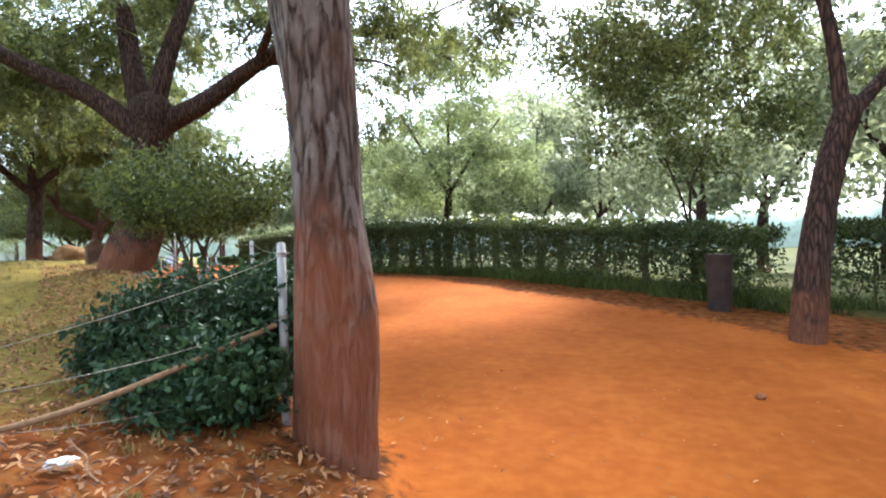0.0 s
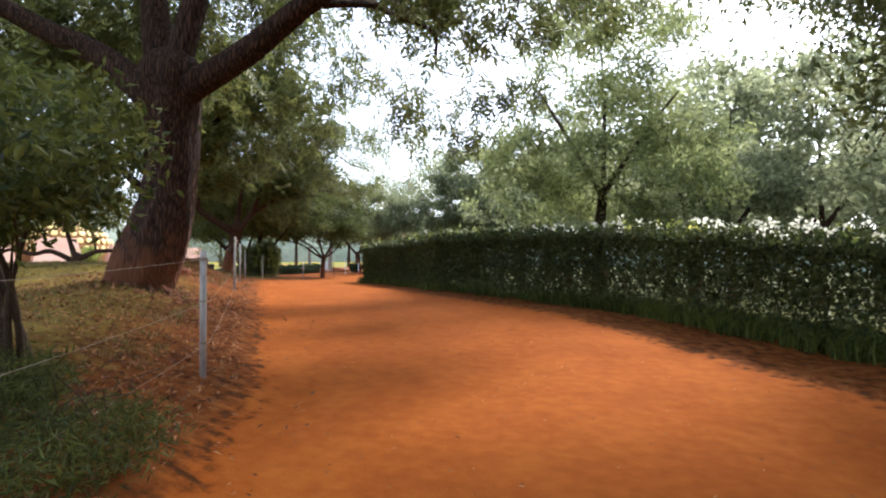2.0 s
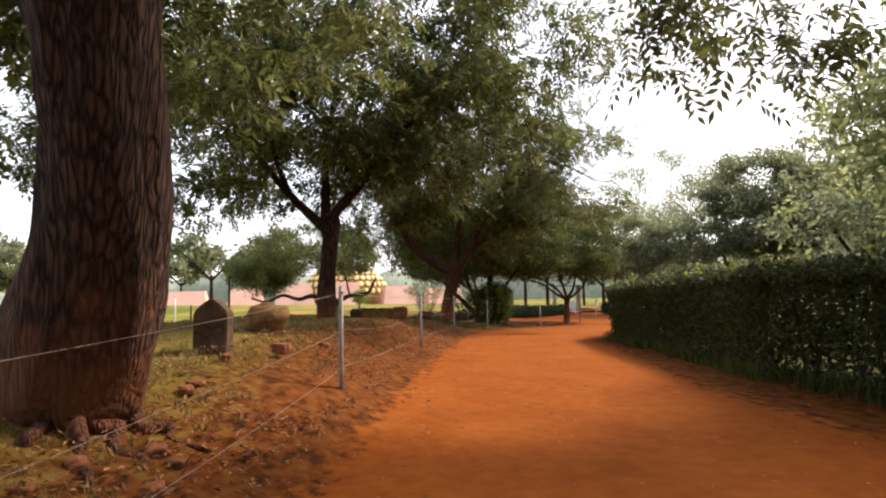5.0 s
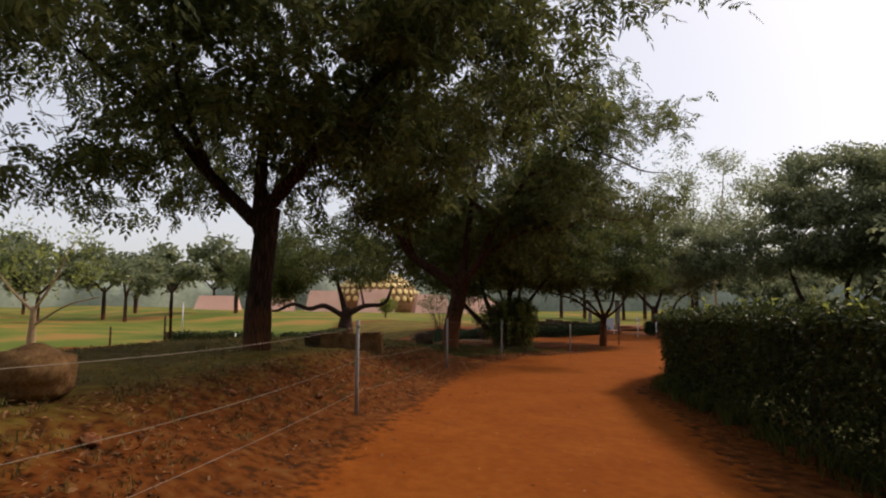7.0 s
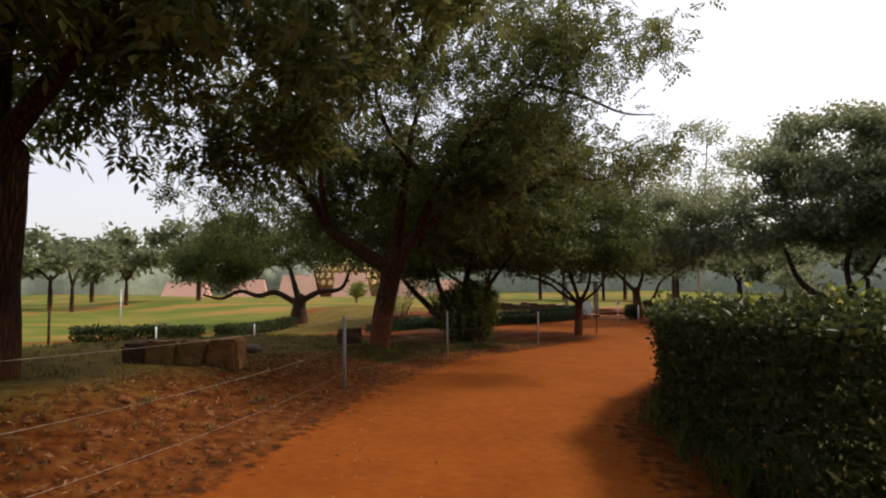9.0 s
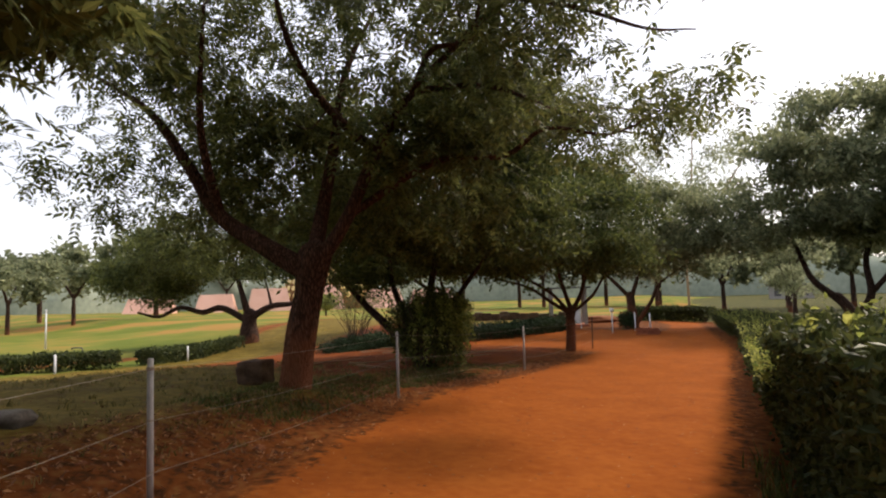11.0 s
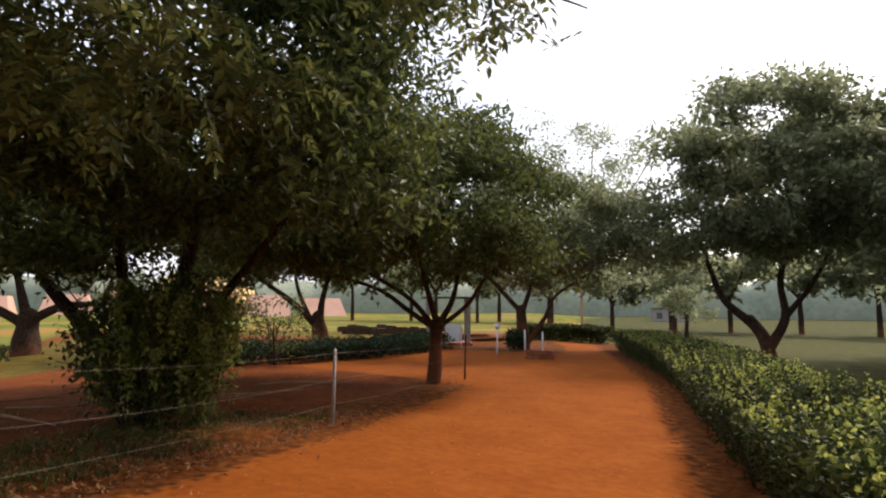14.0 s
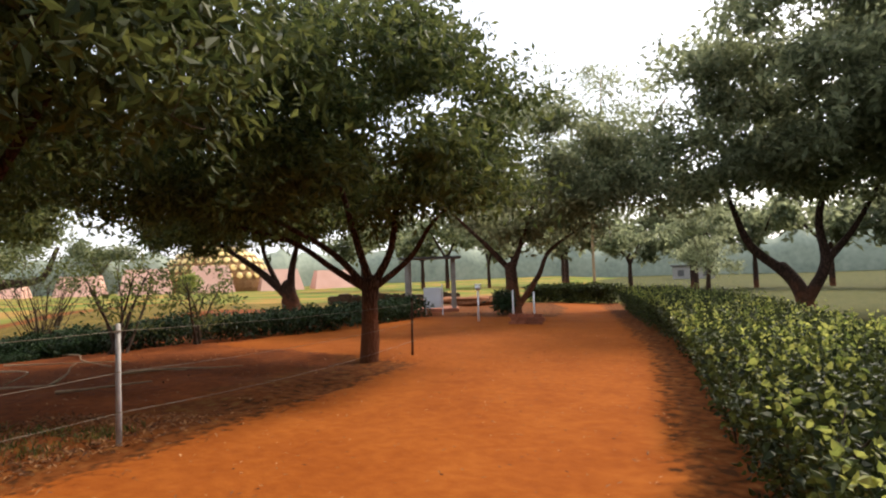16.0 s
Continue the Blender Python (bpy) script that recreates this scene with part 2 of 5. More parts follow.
STEM_PALE = material("dry_pale_wood", [(0.20, 0.13, 0.07), (0.38, 0.27, 0.16)], 10, 60, 0.85, 0.3)
LEAF_NEEM = leaf_material("neem_leaf", (0.045, 0.062, 0.02), (0.14, 0.158, 0.048), 0.44)
LEAF_BROAD = leaf_material("broad_leaf", (0.031, 0.05, 0.015), (0.115, 0.14, 0.04), 0.42, 0.5)
LEAF_BRIGHT = leaf_material("fresh_leaf", (0.09, 0.13, 0.03), (0.28, 0.31, 0.08), 0.55)
LEAF_HEDGE = leaf_material("hedge_leaf", (0.022, 0.035, 0.011), (0.082, 0.10, 0.03), 0.28, 0.5)
LEAF_LOW = leaf_material("low_hedge_leaf", (0.013, 0.022, 0.006), (0.064, 0.082, 0.019), 0.22, 0.55)
LEAF_DARK = leaf_material("creeper_leaf", (0.010, 0.024, 0.009), (0.034, 0.062, 0.021), 0.2, 0.5)
LEAF_SHRUB = leaf_material("shrub_leaf", (0.03, 0.045, 0.011), (0.125, 0.145, 0.033), 0.35)
# leaf green paled and greyed, so distance haze is part of its colour
LEAF_FAR = leaf_material("haze_paled_leaf", (0.105, 0.125, 0.07), (0.24, 0.265, 0.155), 0.7)
# lighter than the near leaves: a thinner haze painted into the green
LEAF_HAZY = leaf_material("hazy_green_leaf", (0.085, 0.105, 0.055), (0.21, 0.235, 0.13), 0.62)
LEAF_PALE = leaf_material("pale_drooping_leaf", (0.10, 0.13, 0.05), (0.25, 0.285, 0.12), 0.6)
PETAL = leaf_material("white_flower", (0.65, 0.65, 0.55), (0.85, 0.85, 0.75), 0.4)
LITTER = leaf_material("dry_leaf", (0.07, 0.026, 0.011), (0.33, 0.17, 0.07), 0.15, 0.7)
GRASS = leaf_material("dry_grass", (0.07, 0.075, 0.02), (0.24, 0.19, 0.07), 0.3, 0.6)
POST_GREY = material("weathered_grey_post", [(0.20, 0.185, 0.17), (0.34, 0.32, 0.30), (0.44, 0.42, 0.39)], 6, 50, 0.6, 0.2, 0.004, (1, 1, 0.3), 0.12)
WIRE = material("pale_rope", [(0.18, 0.15, 0.115), (0.32, 0.27, 0.21)], 30, 200, 0.8, 0.1)
ROPE = material("brown_rope", [(0.11, 0.06, 0.03), (0.24, 0.14, 0.075)], 40, 200, 0.9, 0.4, 0.004)
OCHRE = material("ochre_earth_block", [(0.09, 0.045, 0.018), (0.20, 0.105, 0.04), (0.30, 0.18, 0.08)], 5, 40, 0.92, 0.5, 0.015)
CLOD = material("red_earth_clod", [(0.10, 0.035, 0.016), (0.19, 0.068, 0.026), (0.26, 0.11, 0.045)], 12, 70, 0.95, 0.7, 0.01)
RUST = material("rusty_dark_metal", [(0.012, 0.009, 0.007), (0.03, 0.017, 0.012), (0.06, 0.025, 0.016)], 6, 40, 0.75, 0.3)
STONE_DARK = material("dark_brown_stone", [(0.03, 0.018, 0.011), (0.075, 0.043, 0.025), (0.125, 0.075, 0.042)], 6, 45, 0.9, 0.5, 0.015)
STONE_GREY = material("grey_stone", [(0.05, 0.042, 0.035), (0.11, 0.092, 0.075), (0.17, 0.145, 0.12)], 6, 45, 0.85, 0.4, 0.01)
BRICK = material("red_brick", [(0.20, 0.07, 0.04), (0.32, 0.12, 0.065)], 6, 50, 0.9, 0.3, 0.005, (1, 1, 1), 0.2)
CONCRETE = material("weathered_concrete", [(0.22, 0.20, 0.18), (0.36, 0.34, 0.31)], 5, 50, 0.85, 0.25)
WHITE = material("dull_white_paint", [(0.55, 0.56, 0.57), (0.72, 0.73, 0.74)], 4, 40, 0.6, 0.1)
PINK = material("rose_plaster", [(0.46, 0.26, 0.19), (0.57, 0.35, 0.27)], 0.3, 6, 0.9, 0.1)
GOLD = material("gold_disc", [(0.55, 0.40, 0.14), (0.75, 0.58, 0.22)], 0.5, 6, 0.35, 0.1)
SLATE = material("slate_roof", [(0.06, 0.06, 0.06), (0.12, 0.115, 0.11)], 5, 40, 0.7, 0.2)

# ---- mesh helpers ----
def part(name, bm, mat, parent=None, label=""):
    me = bpy.data.meshes.new(name)
    bm.to_mesh(me)
    bm.free()
    return attach(name, me, mat, parent, label)


def attach(name, me, mat, parent=None, label=""):
    ob = new(name, me)
    if mat is not None and not me.materials:
        me.materials.append(mat)
    if parent is not None:
        ob.parent = parent
    if label:
        ob["label"] = label
    return ob


def mesh_of(name, verts, quads, smooth=False):
    """A mesh from numpy arrays of places and four-cornered (or three-cornered) faces."""
    verts, quads = np.asarray(verts, np.float32), np.asarray(quads, np.int32)
    me = bpy.data.meshes.new(name)
    k = quads.shape[1]
    me.vertices.add(len(verts))
    me.vertices.foreach_set("co", verts.ravel())
    me.loops.add(quads.size)
    me.loops.foreach_set("vertex_index", quads.ravel())
    me.polygons.add(len(quads))
    me.polygons.foreach_set("loop_start", np.arange(0, quads.size, k, dtype=np.int32))
    me.polygons.foreach_set("use_smooth", np.full(len(quads), smooth))
    me.update(calc_edges=True)
    return me


def curve_points(points, steps=6):
    """A smooth line through the points (Catmull-Rom)."""
    p = [Vector(q) for q in points]
    p = [p[0] * 2 - p[1]] + p + [p[-1] * 2 - p[-2]]
    out = []
    for i in range(1, len(p) - 2):
        for j in range(steps):
            t = j / steps
            out.append(0.5 * ((2 * p[i]) + (p[i + 1] - p[i - 1]) * t + (2 * p[i - 1] - 5 * p[i] + 4 * p[i + 1] - p[i + 2]) * t * t
                              + (3 * p[i] - p[i - 1] - 3 * p[i + 1] + p[i + 2]) * t ** 3))
    out.append(p[-2])
    return out


def tube(points, radii, sides=10, rough=0.0, seed=0, ridges=0):
    """Places and faces of a tapered, slightly uneven tube with a closed end."""
    verts, quads = [], []
    m = len(points)
    up = Vector((0.31, 0.95, 0.05))
    for i, p in enumerate(points):
        d = (points[min(i + 1, m - 1)] - points[max(i - 1, 0)]).normalized()
        a = d.cross(up).normalized()
        b = d.cross(a).normalized()
        r = radii[0] + (radii[-1] - radii[0]) * i / (m - 1) if len(radii) == 2 else float(np.interp(i / (m - 1), np.linspace(0, 1, len(radii)), radii))
        for s in range(sides):
            w = 2 * math.pi * s / sides
            q = r
            if rough:
                q *= 1 + rough * noise.noise(Vector((2.2 * math.cos(w) + seed, 2.2 * math.sin(w), 1.3 * p.z + seed)))
            if ridges:
                q *= 1 + 0.045 * math.sin(ridges * w + 3 * noise.noise(Vector((seed, math.cos(w), p.z * 1.5))))
            verts.append(p + a * (q * math.cos(w)) + b * (q * math.sin(w)))
    for i in range(m - 1):
        for s in range(sides):
            t = (s + 1) % sides
            quads.append((i * sides + s, i * sides + t, (i + 1) * sides + t, (i + 1) * sides + s))
    top = (m - 1) * sides
    verts.append(points[-1] + (points[-1] - points[-2]) * 0.3)
    for s in range(sides):
        quads.append((top + s, top + (s + 1) % sides, len(verts) - 1, len(verts) - 1))
    return verts, quads


def tube_mesh(name, points, radii, sides=10, rough=0.0, seed=0, ridges=0):
    verts, quads = tube(points, radii, sides, rough, seed, ridges)
    me = bpy.data.meshes.new(name)
    me.from_pydata(verts, [], [q if q[2] != q[3] else q[:3] for q in quads])
    for f in me.polygons:
        f.use_smooth = True
    me.update()
    return me


def many_tubes(name, lines, sides=4):
    """Many thin tapered tubes in one mesh: (points, r0, r1)."""
    verts, quads = [], []
    for pts, r0, r1 in lines:
        v, q = tube(pts, (r0, r1), sides)
        o = len(verts)
        verts += v
        quads += [(a + o, b + o, c + o, d + o) for a, b, c, d in q]
    me = bpy.data.meshes.new(name)
    me.from_pydata(verts, [], [q if q[2] != q[3] else q[:3] for q in quads])
    for f in me.polygons:
        f.use_smooth = True
    me.update()
    return me


def leaf_mesh(name, centres, per, spread, length, width, rng, droop=0.3, flat=0.0, oval=False):
    """Folded leaves gathered round the centres, pointed or rounded to an oval with a drawn-out tip."""
    c = np.repeat(np.asarray(centres, float), per, axis=0)
    k = len(c)
    base = c + rng.normal(0, 1, (k, 3)) * np.array([spread, spread, spread * 0.75])
    d = rng.normal(0, 1, (k, 3))
    d[:, 2] = d[:, 2] * (1 - flat) - droop
    d /= np.linalg.norm(d, axis=1, keepdims=True) + 1e-9
    e = rng.normal(0, 1, (k, 3))
    s = np.cross(d, e)
    s /= np.linalg.norm(s, axis=1, keepdims=True) + 1e-9
    nrm = np.cross(s, d)
    size = rng.uniform(0.65, 1.25, (k, 1))
    L, W = length * size, width * size * 0.5
    mid = base + d * L * 0.45
    if oval:
        low, high, tip = base + d * L * 0.24, base + d * L * 0.62, base + d * L - nrm * W * 0.6
        v = np.stack([base, low + s * W * 0.85 + nrm * W * 0.45, high + s * W * 0.9 + nrm * W * 0.35, tip,
                      high - s * W * 0.9 + nrm * W * 0.35, low - s * W * 0.85 + nrm * W * 0.45], axis=1).reshape(-1, 3)
        return mesh_of(name, v, np.arange(6 * k).reshape(-1, 6))
    v = np.stack([base, mid + s * W + nrm * W * 0.5, base + d * L, mid - s * W + nrm * W * 0.5], axis=1).reshape(-1, 3)
    f = np.arange(4 * k).reshape(-1, 4)
    return mesh_of(name, v, f)


def pinnate_mesh(name, centres, fronds, spread, length, leaflet, rng, droop=0.5, pairs=4):
    """Feathered leaves: drooping stalks with pointed leaflets on both sides."""
    c = np.repeat(np.asarray(centres, float), fronds, axis=0)
    k = len(c)
    base = c + rng.normal(0, 1, (k, 3)) * np.array([spread, spread, spread * 0.7])
    d = rng.normal(0, 1, (k, 3))
    d[:, 2] = d[:, 2] * 0.6 - droop
    d /= np.linalg.norm(d, axis=1, keepdims=True) + 1e-9
    s = np.cross(d, np.array([0, 0, 1.0]) + rng.normal(0, 0.35, (k, 3)))
    s /= np.linalg.norm(s, axis=1, keepdims=True) + 1e-9
    n = np.cross(s, d)
    size = rng.uniform(0.7, 1.25, (k, 1))
    out = []
    for j in range(2 * pairs + 1):
        end = j == 2 * pairs
        u = 1.0 if end else 0.2 + 0.8 * (j // 2) / pairs
        side = 0.0 if end else (1.0 if j % 2 else -1.0)
        p = base + d * length * size * u + np.array([0, 0, -1.0]) * length * size * 0.22 * u * u
        e = d * (1.0 if end else 0.55) + s * side * 0.85 + np.array([0, 0, -0.28]) + rng.normal(0, 0.14, (k, 3))
        e /= np.linalg.norm(e, axis=1, keepdims=True) + 1e-9
        w = np.cross(e, n)
        w /= np.linalg.norm(w, axis=1, keepdims=True) + 1e-9
        L, W = leaflet[0] * size, leaflet[1] * size * 0.5
        mid = p + e * L * 0.42
        out.append(np.stack([p, mid + w * W + n * W * 0.35, p + e * L, mid - w * W + n * W * 0.35], axis=1))
    v = np.stack(out, axis=1).reshape(-1, 3)
    return mesh_of(name, v, np.arange(len(v)).reshape(-1, 4))


def blob_points(blobs, count, rng, shell=0.55, puff=0.0, each=14):
    """Places inside ellipsoids (centre, radii), more of them towards the outside; gathered into tufts of about that size."""
    seeds = max(6, count // each) if puff else count
    vol = np.array([b[1][0] * b[1][1] * b[1][2] for b in blobs]) ** 0.5
    which = rng.choice(len(blobs), seeds, p=vol / vol.sum())
    d = rng.normal(0, 1, (seeds, 3))
    d /= np.linalg.norm(d, axis=1, keepdims=True)
    r = rng.uniform(0, 1, (seeds, 1)) ** (1 / 3) * (1 - shell) + shell * rng.uniform(0.75, 1.05, (seeds, 1))
    cen = np.array([b[0] for b in blobs], float)[which]
    rad = np.array([b[1] for b in blobs], float)[which]
    p = cen + d * r * rad
    if not puff:
        return p
    size = rng.uniform(0.6, 1.35, (seeds, 1))
    k = rng.integers(0, seeds, count)
    return p[k] + rng.normal(0, 1, (count, 3)) * np.array([1, 1, 0.55]) * puff * size[k]


def make_tree(name, label, trunk, radii, limbs, blobs, clumps, per, spread, leaf, seed, bark=None, foliage=None, twigs=0.5, shell=0.5,
              droop=0.35, sides=14, gaps=0.0, ridges=0, puff=0.36, feathered=0):
    """A tree: tapered trunk, limbs, twigs that reach the clumps, and a crown of single leaves."""
    rng = np.random.default_rng(seed)
    bark, foliage = bark or BARK, foliage or LEAF_NEEM
    base = Vector(trunk[0])
    tree = tagged(new(name), label, "tree")
    tree.location = base
    inv = Matrix.Translation(-base)
    tp = [inv @ q for q in curve_points(trunk, 8)]
    rr = list(radii)
    low = [tp[0] - Vector((0, 0, 0.25))] + tp
    end = (tp[-1] - tp[-2]).normalized() * rr[-1]
    cap = [tp[-1] + end * k for k in (0.45, 0.8, 0.98)]
    prof = [rr[0] * 1.12] + [float(np.interp(i / (len(tp) - 1), np.linspace(0, 1, len(rr) + 1), [rr[0] * 1.03] + rr)) for i in range(len(tp))]
    prof += [rr[-1] * k for k in (0.88, 0.58, 0.15)]
    attach("trunk", tube_mesh("trunk", low + cap, prof, sides * (2 if ridges else 1), 0.16, seed, ridges), bark, tree)
    anchors, sizes = [], []
    for i, (pts, r0, r1) in enumerate(limbs):
        lp = [inv @ q for q in curve_points(pts, 6)]
        k = min(range(len(tp)), key=lambda a: (tp[a] - lp[0]).length)
        if (tp[k] - lp[0]).length < rr[-1] * 1.6:
            lp = [tp[max(0, k - 5)].lerp(lp[0], 0.25), tp[max(0, k - 3)].lerp(lp[0], 0.6)] + lp
        attach("limb", tube_mesh("limb", lp, (r0, r1), max(7, sides - 4), 0.12, seed + i), bark, tree)
        for j, q in enumerate(lp):
            anchors.append(q)
            sizes.append(r0 + (r1 - r0) * j / len(lp))
    anchors += tp[len(tp) // 2:]
    sizes += [rr[-1]] * (len(tp) - len(tp) // 2)
    c = blob_points(blobs, clumps, rng, shell, puff) - np.array(base)
    if gaps:
        keep = np.array([noise.noise(Vector(q) * 0.55 + Vector((seed, 0, 0))) > -0.5 + gaps for q in c])
        c = c[keep]
    A = np.array(anchors)
    R = np.array(sizes)
    lines = []
    ends = c[: int(len(c) * twigs)]
    near = np.min(np.linalg.norm(ends[:, None, :] - A[None, ::2, :], axis=2), axis=1)
    for q in ends[np.argsort(near)]:
        dist = np.linalg.norm(A - q, axis=1) + 0.5 * np.maximum(0, A[:, 2] - q[2])
        k = int(np.argmin(dist))
        a = A[k]
        span = float(np.linalg.norm(q - a))
        if span < 0.12:
            continue
        bow = rng.normal(0, 0.16, 3) * span + np.array([0, 0, 0.08 * span])
        r0 = min(float(R[k]) * 0.7, 0.006 + 0.016 * span)
        pts = curve_points([a, a + (q - a) * 0.4 + bow, a + (q - a) * 0.75 + bow * 0.7, q], 2)
        lines.append((pts, r0, 0.004))
        A = np.vstack([A, [list(p) for p in pts[2:]]])
        R = np.append(R, np.linspace(r0 * 0.8, 0.006, len(pts) - 2))
    if lines:
        attach("twig_growth", many_tubes("twig_growth", lines, 3), TWIG, tree)["kind"] = "stuff"
    if feathered:
        crown = pinnate_mesh("crown", c, feathered, spread, 0.29, leaf, rng)
    else:
        crown = leaf_mesh("crown", c, per, spread, leaf[0], leaf[1], rng, droop)
    attach("crown", crown, foliage, tree)["kind"] = "stuff"
    return tree


# ---- the lie of the land ----
PROFILE = [(-30, -0.4), (-4, -0.2), (0, 0.03), (3, 0.22), (5.5, 0.38), (7.5, 0.50), (11, 0.54), (15, 0.42), (19.5, 0.2), (24, 0.0), (28.5, -0.1), (36, -0.1), (45, -0.3), (60, -0.8), (100, -1.5)]
FENCE = [(2.3, -8), (1.95, -2.6), (1.36, -0.9), (-0.5, 3.05), (-3.91, 7.49), (-6.76, 11.1), (-9.87, 15.15), (-12.5, 19.52), (-13.53, 24.1), (-14.82, 29.2), (-17.2, 35.0), (-30, 52)]
HEDGE = [(9.6, -3.0), (8.2, 0.0), (7.0, 2.4), (6.2, 3.7), (5.3, 4.9), (4.0, 6.3), (2.2, 8.4), (0.5, 9.8), (-1.6, 11.3), (-4.42, 14.4), (-6.17, 16.35), (-7.25, 18.9), (-8.1, 21.6), (-9.0, 24.2), (-10.1, 27.7), (-11.2, 31), (-13.5, 36), (-17, 44)]


def side_of(line, x, y):
    """Distance from a line of points, positive to its left, and how far along."""
    x, y = np.asarray(x, float), np.asarray(y, float)
    best = np.full(x.shape, 1e9)
    out = np.zeros(x.shape)
    for (ax, ay), (bx, by) in zip(line[:-1], line[1:]):
        ux, uy = bx - ax, by - ay
        k = np.clip(((x - ax) * ux + (y - ay) * uy) / (ux * ux + uy * uy), 0, 1)
        dx, dy = x - ax - k * ux, y - ay - k * uy
        d = np.hypot(dx, dy)
        s = np.where(ux * (y - ay) - uy * (x - ax) > 0, 1.0, -1.0)
        out = np.where(d < best, d * s, out)
        best = np.minimum(best, d)
    return out


def land(x, y):
    """Height of the ground."""
    x, y = np.asarray(x, float), np.asarray(y, float)
    d = side_of(FENCE, x, y)
    amp = np.interp(y, [-6, 0, 4, 12, 18, 23, 30], [0.2, 0.25, 0.42, 0.42, 0.22, 0.02, 0])
    lift = np.interp(y, [-6, -1.15, 3, 7.5, 11, 15], [0.32, 0.28, 0.16, 0.13, 0.02, 0])
    bank = lift * np.interp(d, [-0.55, -0.45, -0.1, 0], [0, 0.05, 0.9, 1])
    bank = bank + np.interp(d, [0, 1.2, 4, 8, 14], [0, 1, 1.1, 0.6, 0]) * amp
    drop = np.interp(d, [5, 14, 30], [0, -0.7, -0.9]) * np.interp(y, [24, 34], [1, 0.25])
    far = -np.interp(-side_of(HEDGE, x, y), [1.5, 8, 30], [0, 0.35, 0.8])
    z = np.interp(y, [p[0] for p in PROFILE], [p[1] for p in PROFILE]) + bank + drop + far
    return z


def ground_at(x, y):
    return float(land(np.array([x]), np.array([y]))[0])


def spaced(stops):
    out = []
    for (a, b, step) in stops:
        out += list(np.arange(a, b, step))
    return np.array(out + [stops[-1][1]])


gx = spaced([(-900, -200, 100), (-200, -60, 10), (-60, -24, 1.0), (-24, 9, 0.28), (9, 40, 1.5), (40, 200, 16), (200, 900, 100)])
gy = spaced([(-400, -60, 60), (-60, -8, 3), (-8, 46, 0.3), (46, 80, 1.2), (80, 240, 10), (240, 1200, 96)])
X, Y = np.meshgrid(gx, gy)
Z = land(X.ravel(), Y.ravel())
left = side_of(FENCE, X.ravel(), Y.ravel())
right = side_of(HEDGE, X.ravel(), Y.ravel())
rough_h = np.array([noise.noise(Vector((a * 0.9, b * 0.9, 0))) + 0.5 * noise.noise(Vector((a * 2.7, b * 2.7, 4))) for a, b in zip(X.ravel(), Y.ravel())])
# littered strip at the hedge foot, widened to paint in the hedge's shadow
path_in = np.minimum(-left - 0.30, right - np.interp(Y.ravel(), [3, 10, 14, 20], [1.05, 0.75, 0.35, 0.15]))
# bare sand spreads round the small tree as far as the shrub bed
path_in = np.maximum(path_in, np.minimum(np.minimum(Y.ravel() - 28.6, X.ravel() + 19.8), right - 0.3))
# the clearing ends at the shelter; only a lane goes on beside the far hedge
lane = np.interp(Y.ravel(), [34.8, 36.2, 38, 41, 44], [-24, -15.7, -16.3, -17.5, -19.5])
path_in = np.minimum(path_in, np.where(Y.ravel() > 34.8, np.minimum(X.ravel() - lane, 44.5 - Y.ravel()), 9.0))
Z = Z + rough_h * np.where(path_in > 0, 0.010, 0.045 + 0.035 * np.clip(1.5 - np.abs(left - 0.9), 0, 1) * np.clip((Y.ravel() - 3) / 3, 0, 1)) + np.clip(-np.abs(left - 0.25) + 0.35, 0, 1) * 0.05
nx, ny = len(gx), len(gy)
idx = np.arange(nx * ny).reshape(ny, nx)
quads = np.stack([idx[:-1, :-1], idx[:-1, 1:], idx[1:, 1:], idx[1:, :-1]], axis=-1).reshape(-1, 4)
ground_me = mesh_of("ground", np.stack([X.ravel(), Y.ravel(), Z], axis=1), quads, True)
field_in = np.minimum(left - 15.5 - 8 * np.clip((Y.ravel() - 22) / 12, 0, 1), 200.0)
field_in = np.maximum(field_in, np.where(right > -2, Y.ravel() - 45.0, -1.0))
strip = 0.7 - np.abs(left - 17.0 - 0.18 * (Y.ravel() - 10))
strip = np.where((left > 14) & (Y.ravel() < 60), strip, -3)
soil = np.minimum(np.minimum(np.minimum(left - 0.6, 13 - left), Y.ravel() - 19.5), 38.5 - Y.ravel())
for key, val in (("path", path_in), ("lawn", np.where(right < -0.5, 1.0, left + np.interp(Y.ravel(), [-2.2, -1.2, 6, 9, 15, 18], [-1.2, 0.4, 0.6, 0, 0, 0.5]))), ("weeds", -0.6 - right), ("field", field_in), ("strip", strip), ("soil", soil)):
    at = ground_me.attributes.new(key, "FLOAT", "POINT")
    at.data.foreach_set("value", val.astype(np.float32))
tagged(attach("ground", ground_me, GROUND), "orange laterite path between littered verges, dry lawn and green field", "ground", kind="structure")

# ---- fence ----
def make_post(z0, height, tilt_x, tilt_y, radius=0.034):
    bm = bmesh.new()
    bmesh.ops.create_cone(bm, segments=12, radius1=radius * 1.06, radius2=radius, depth=height + 0.2, cap_ends=True)
    bmesh.ops.translate(bm, verts=bm.verts, vec=(0, 0, (height + 0.2) / 2 - 0.2))
    top = [e for e in bm.edges if all(v.co.z > height - 0.01 for v in e.verts)]
    bmesh.ops.bevel(bm, geom=top, offset=radius * 0.3, segments=2, affect="EDGES")
    bmesh.ops.rotate(bm, verts=bm.verts, cent=(0, 0, 0), matrix=Euler((tilt_x, tilt_y, 0)).to_matrix())
    for f in bm.faces:
        f.smooth = True
    return bm


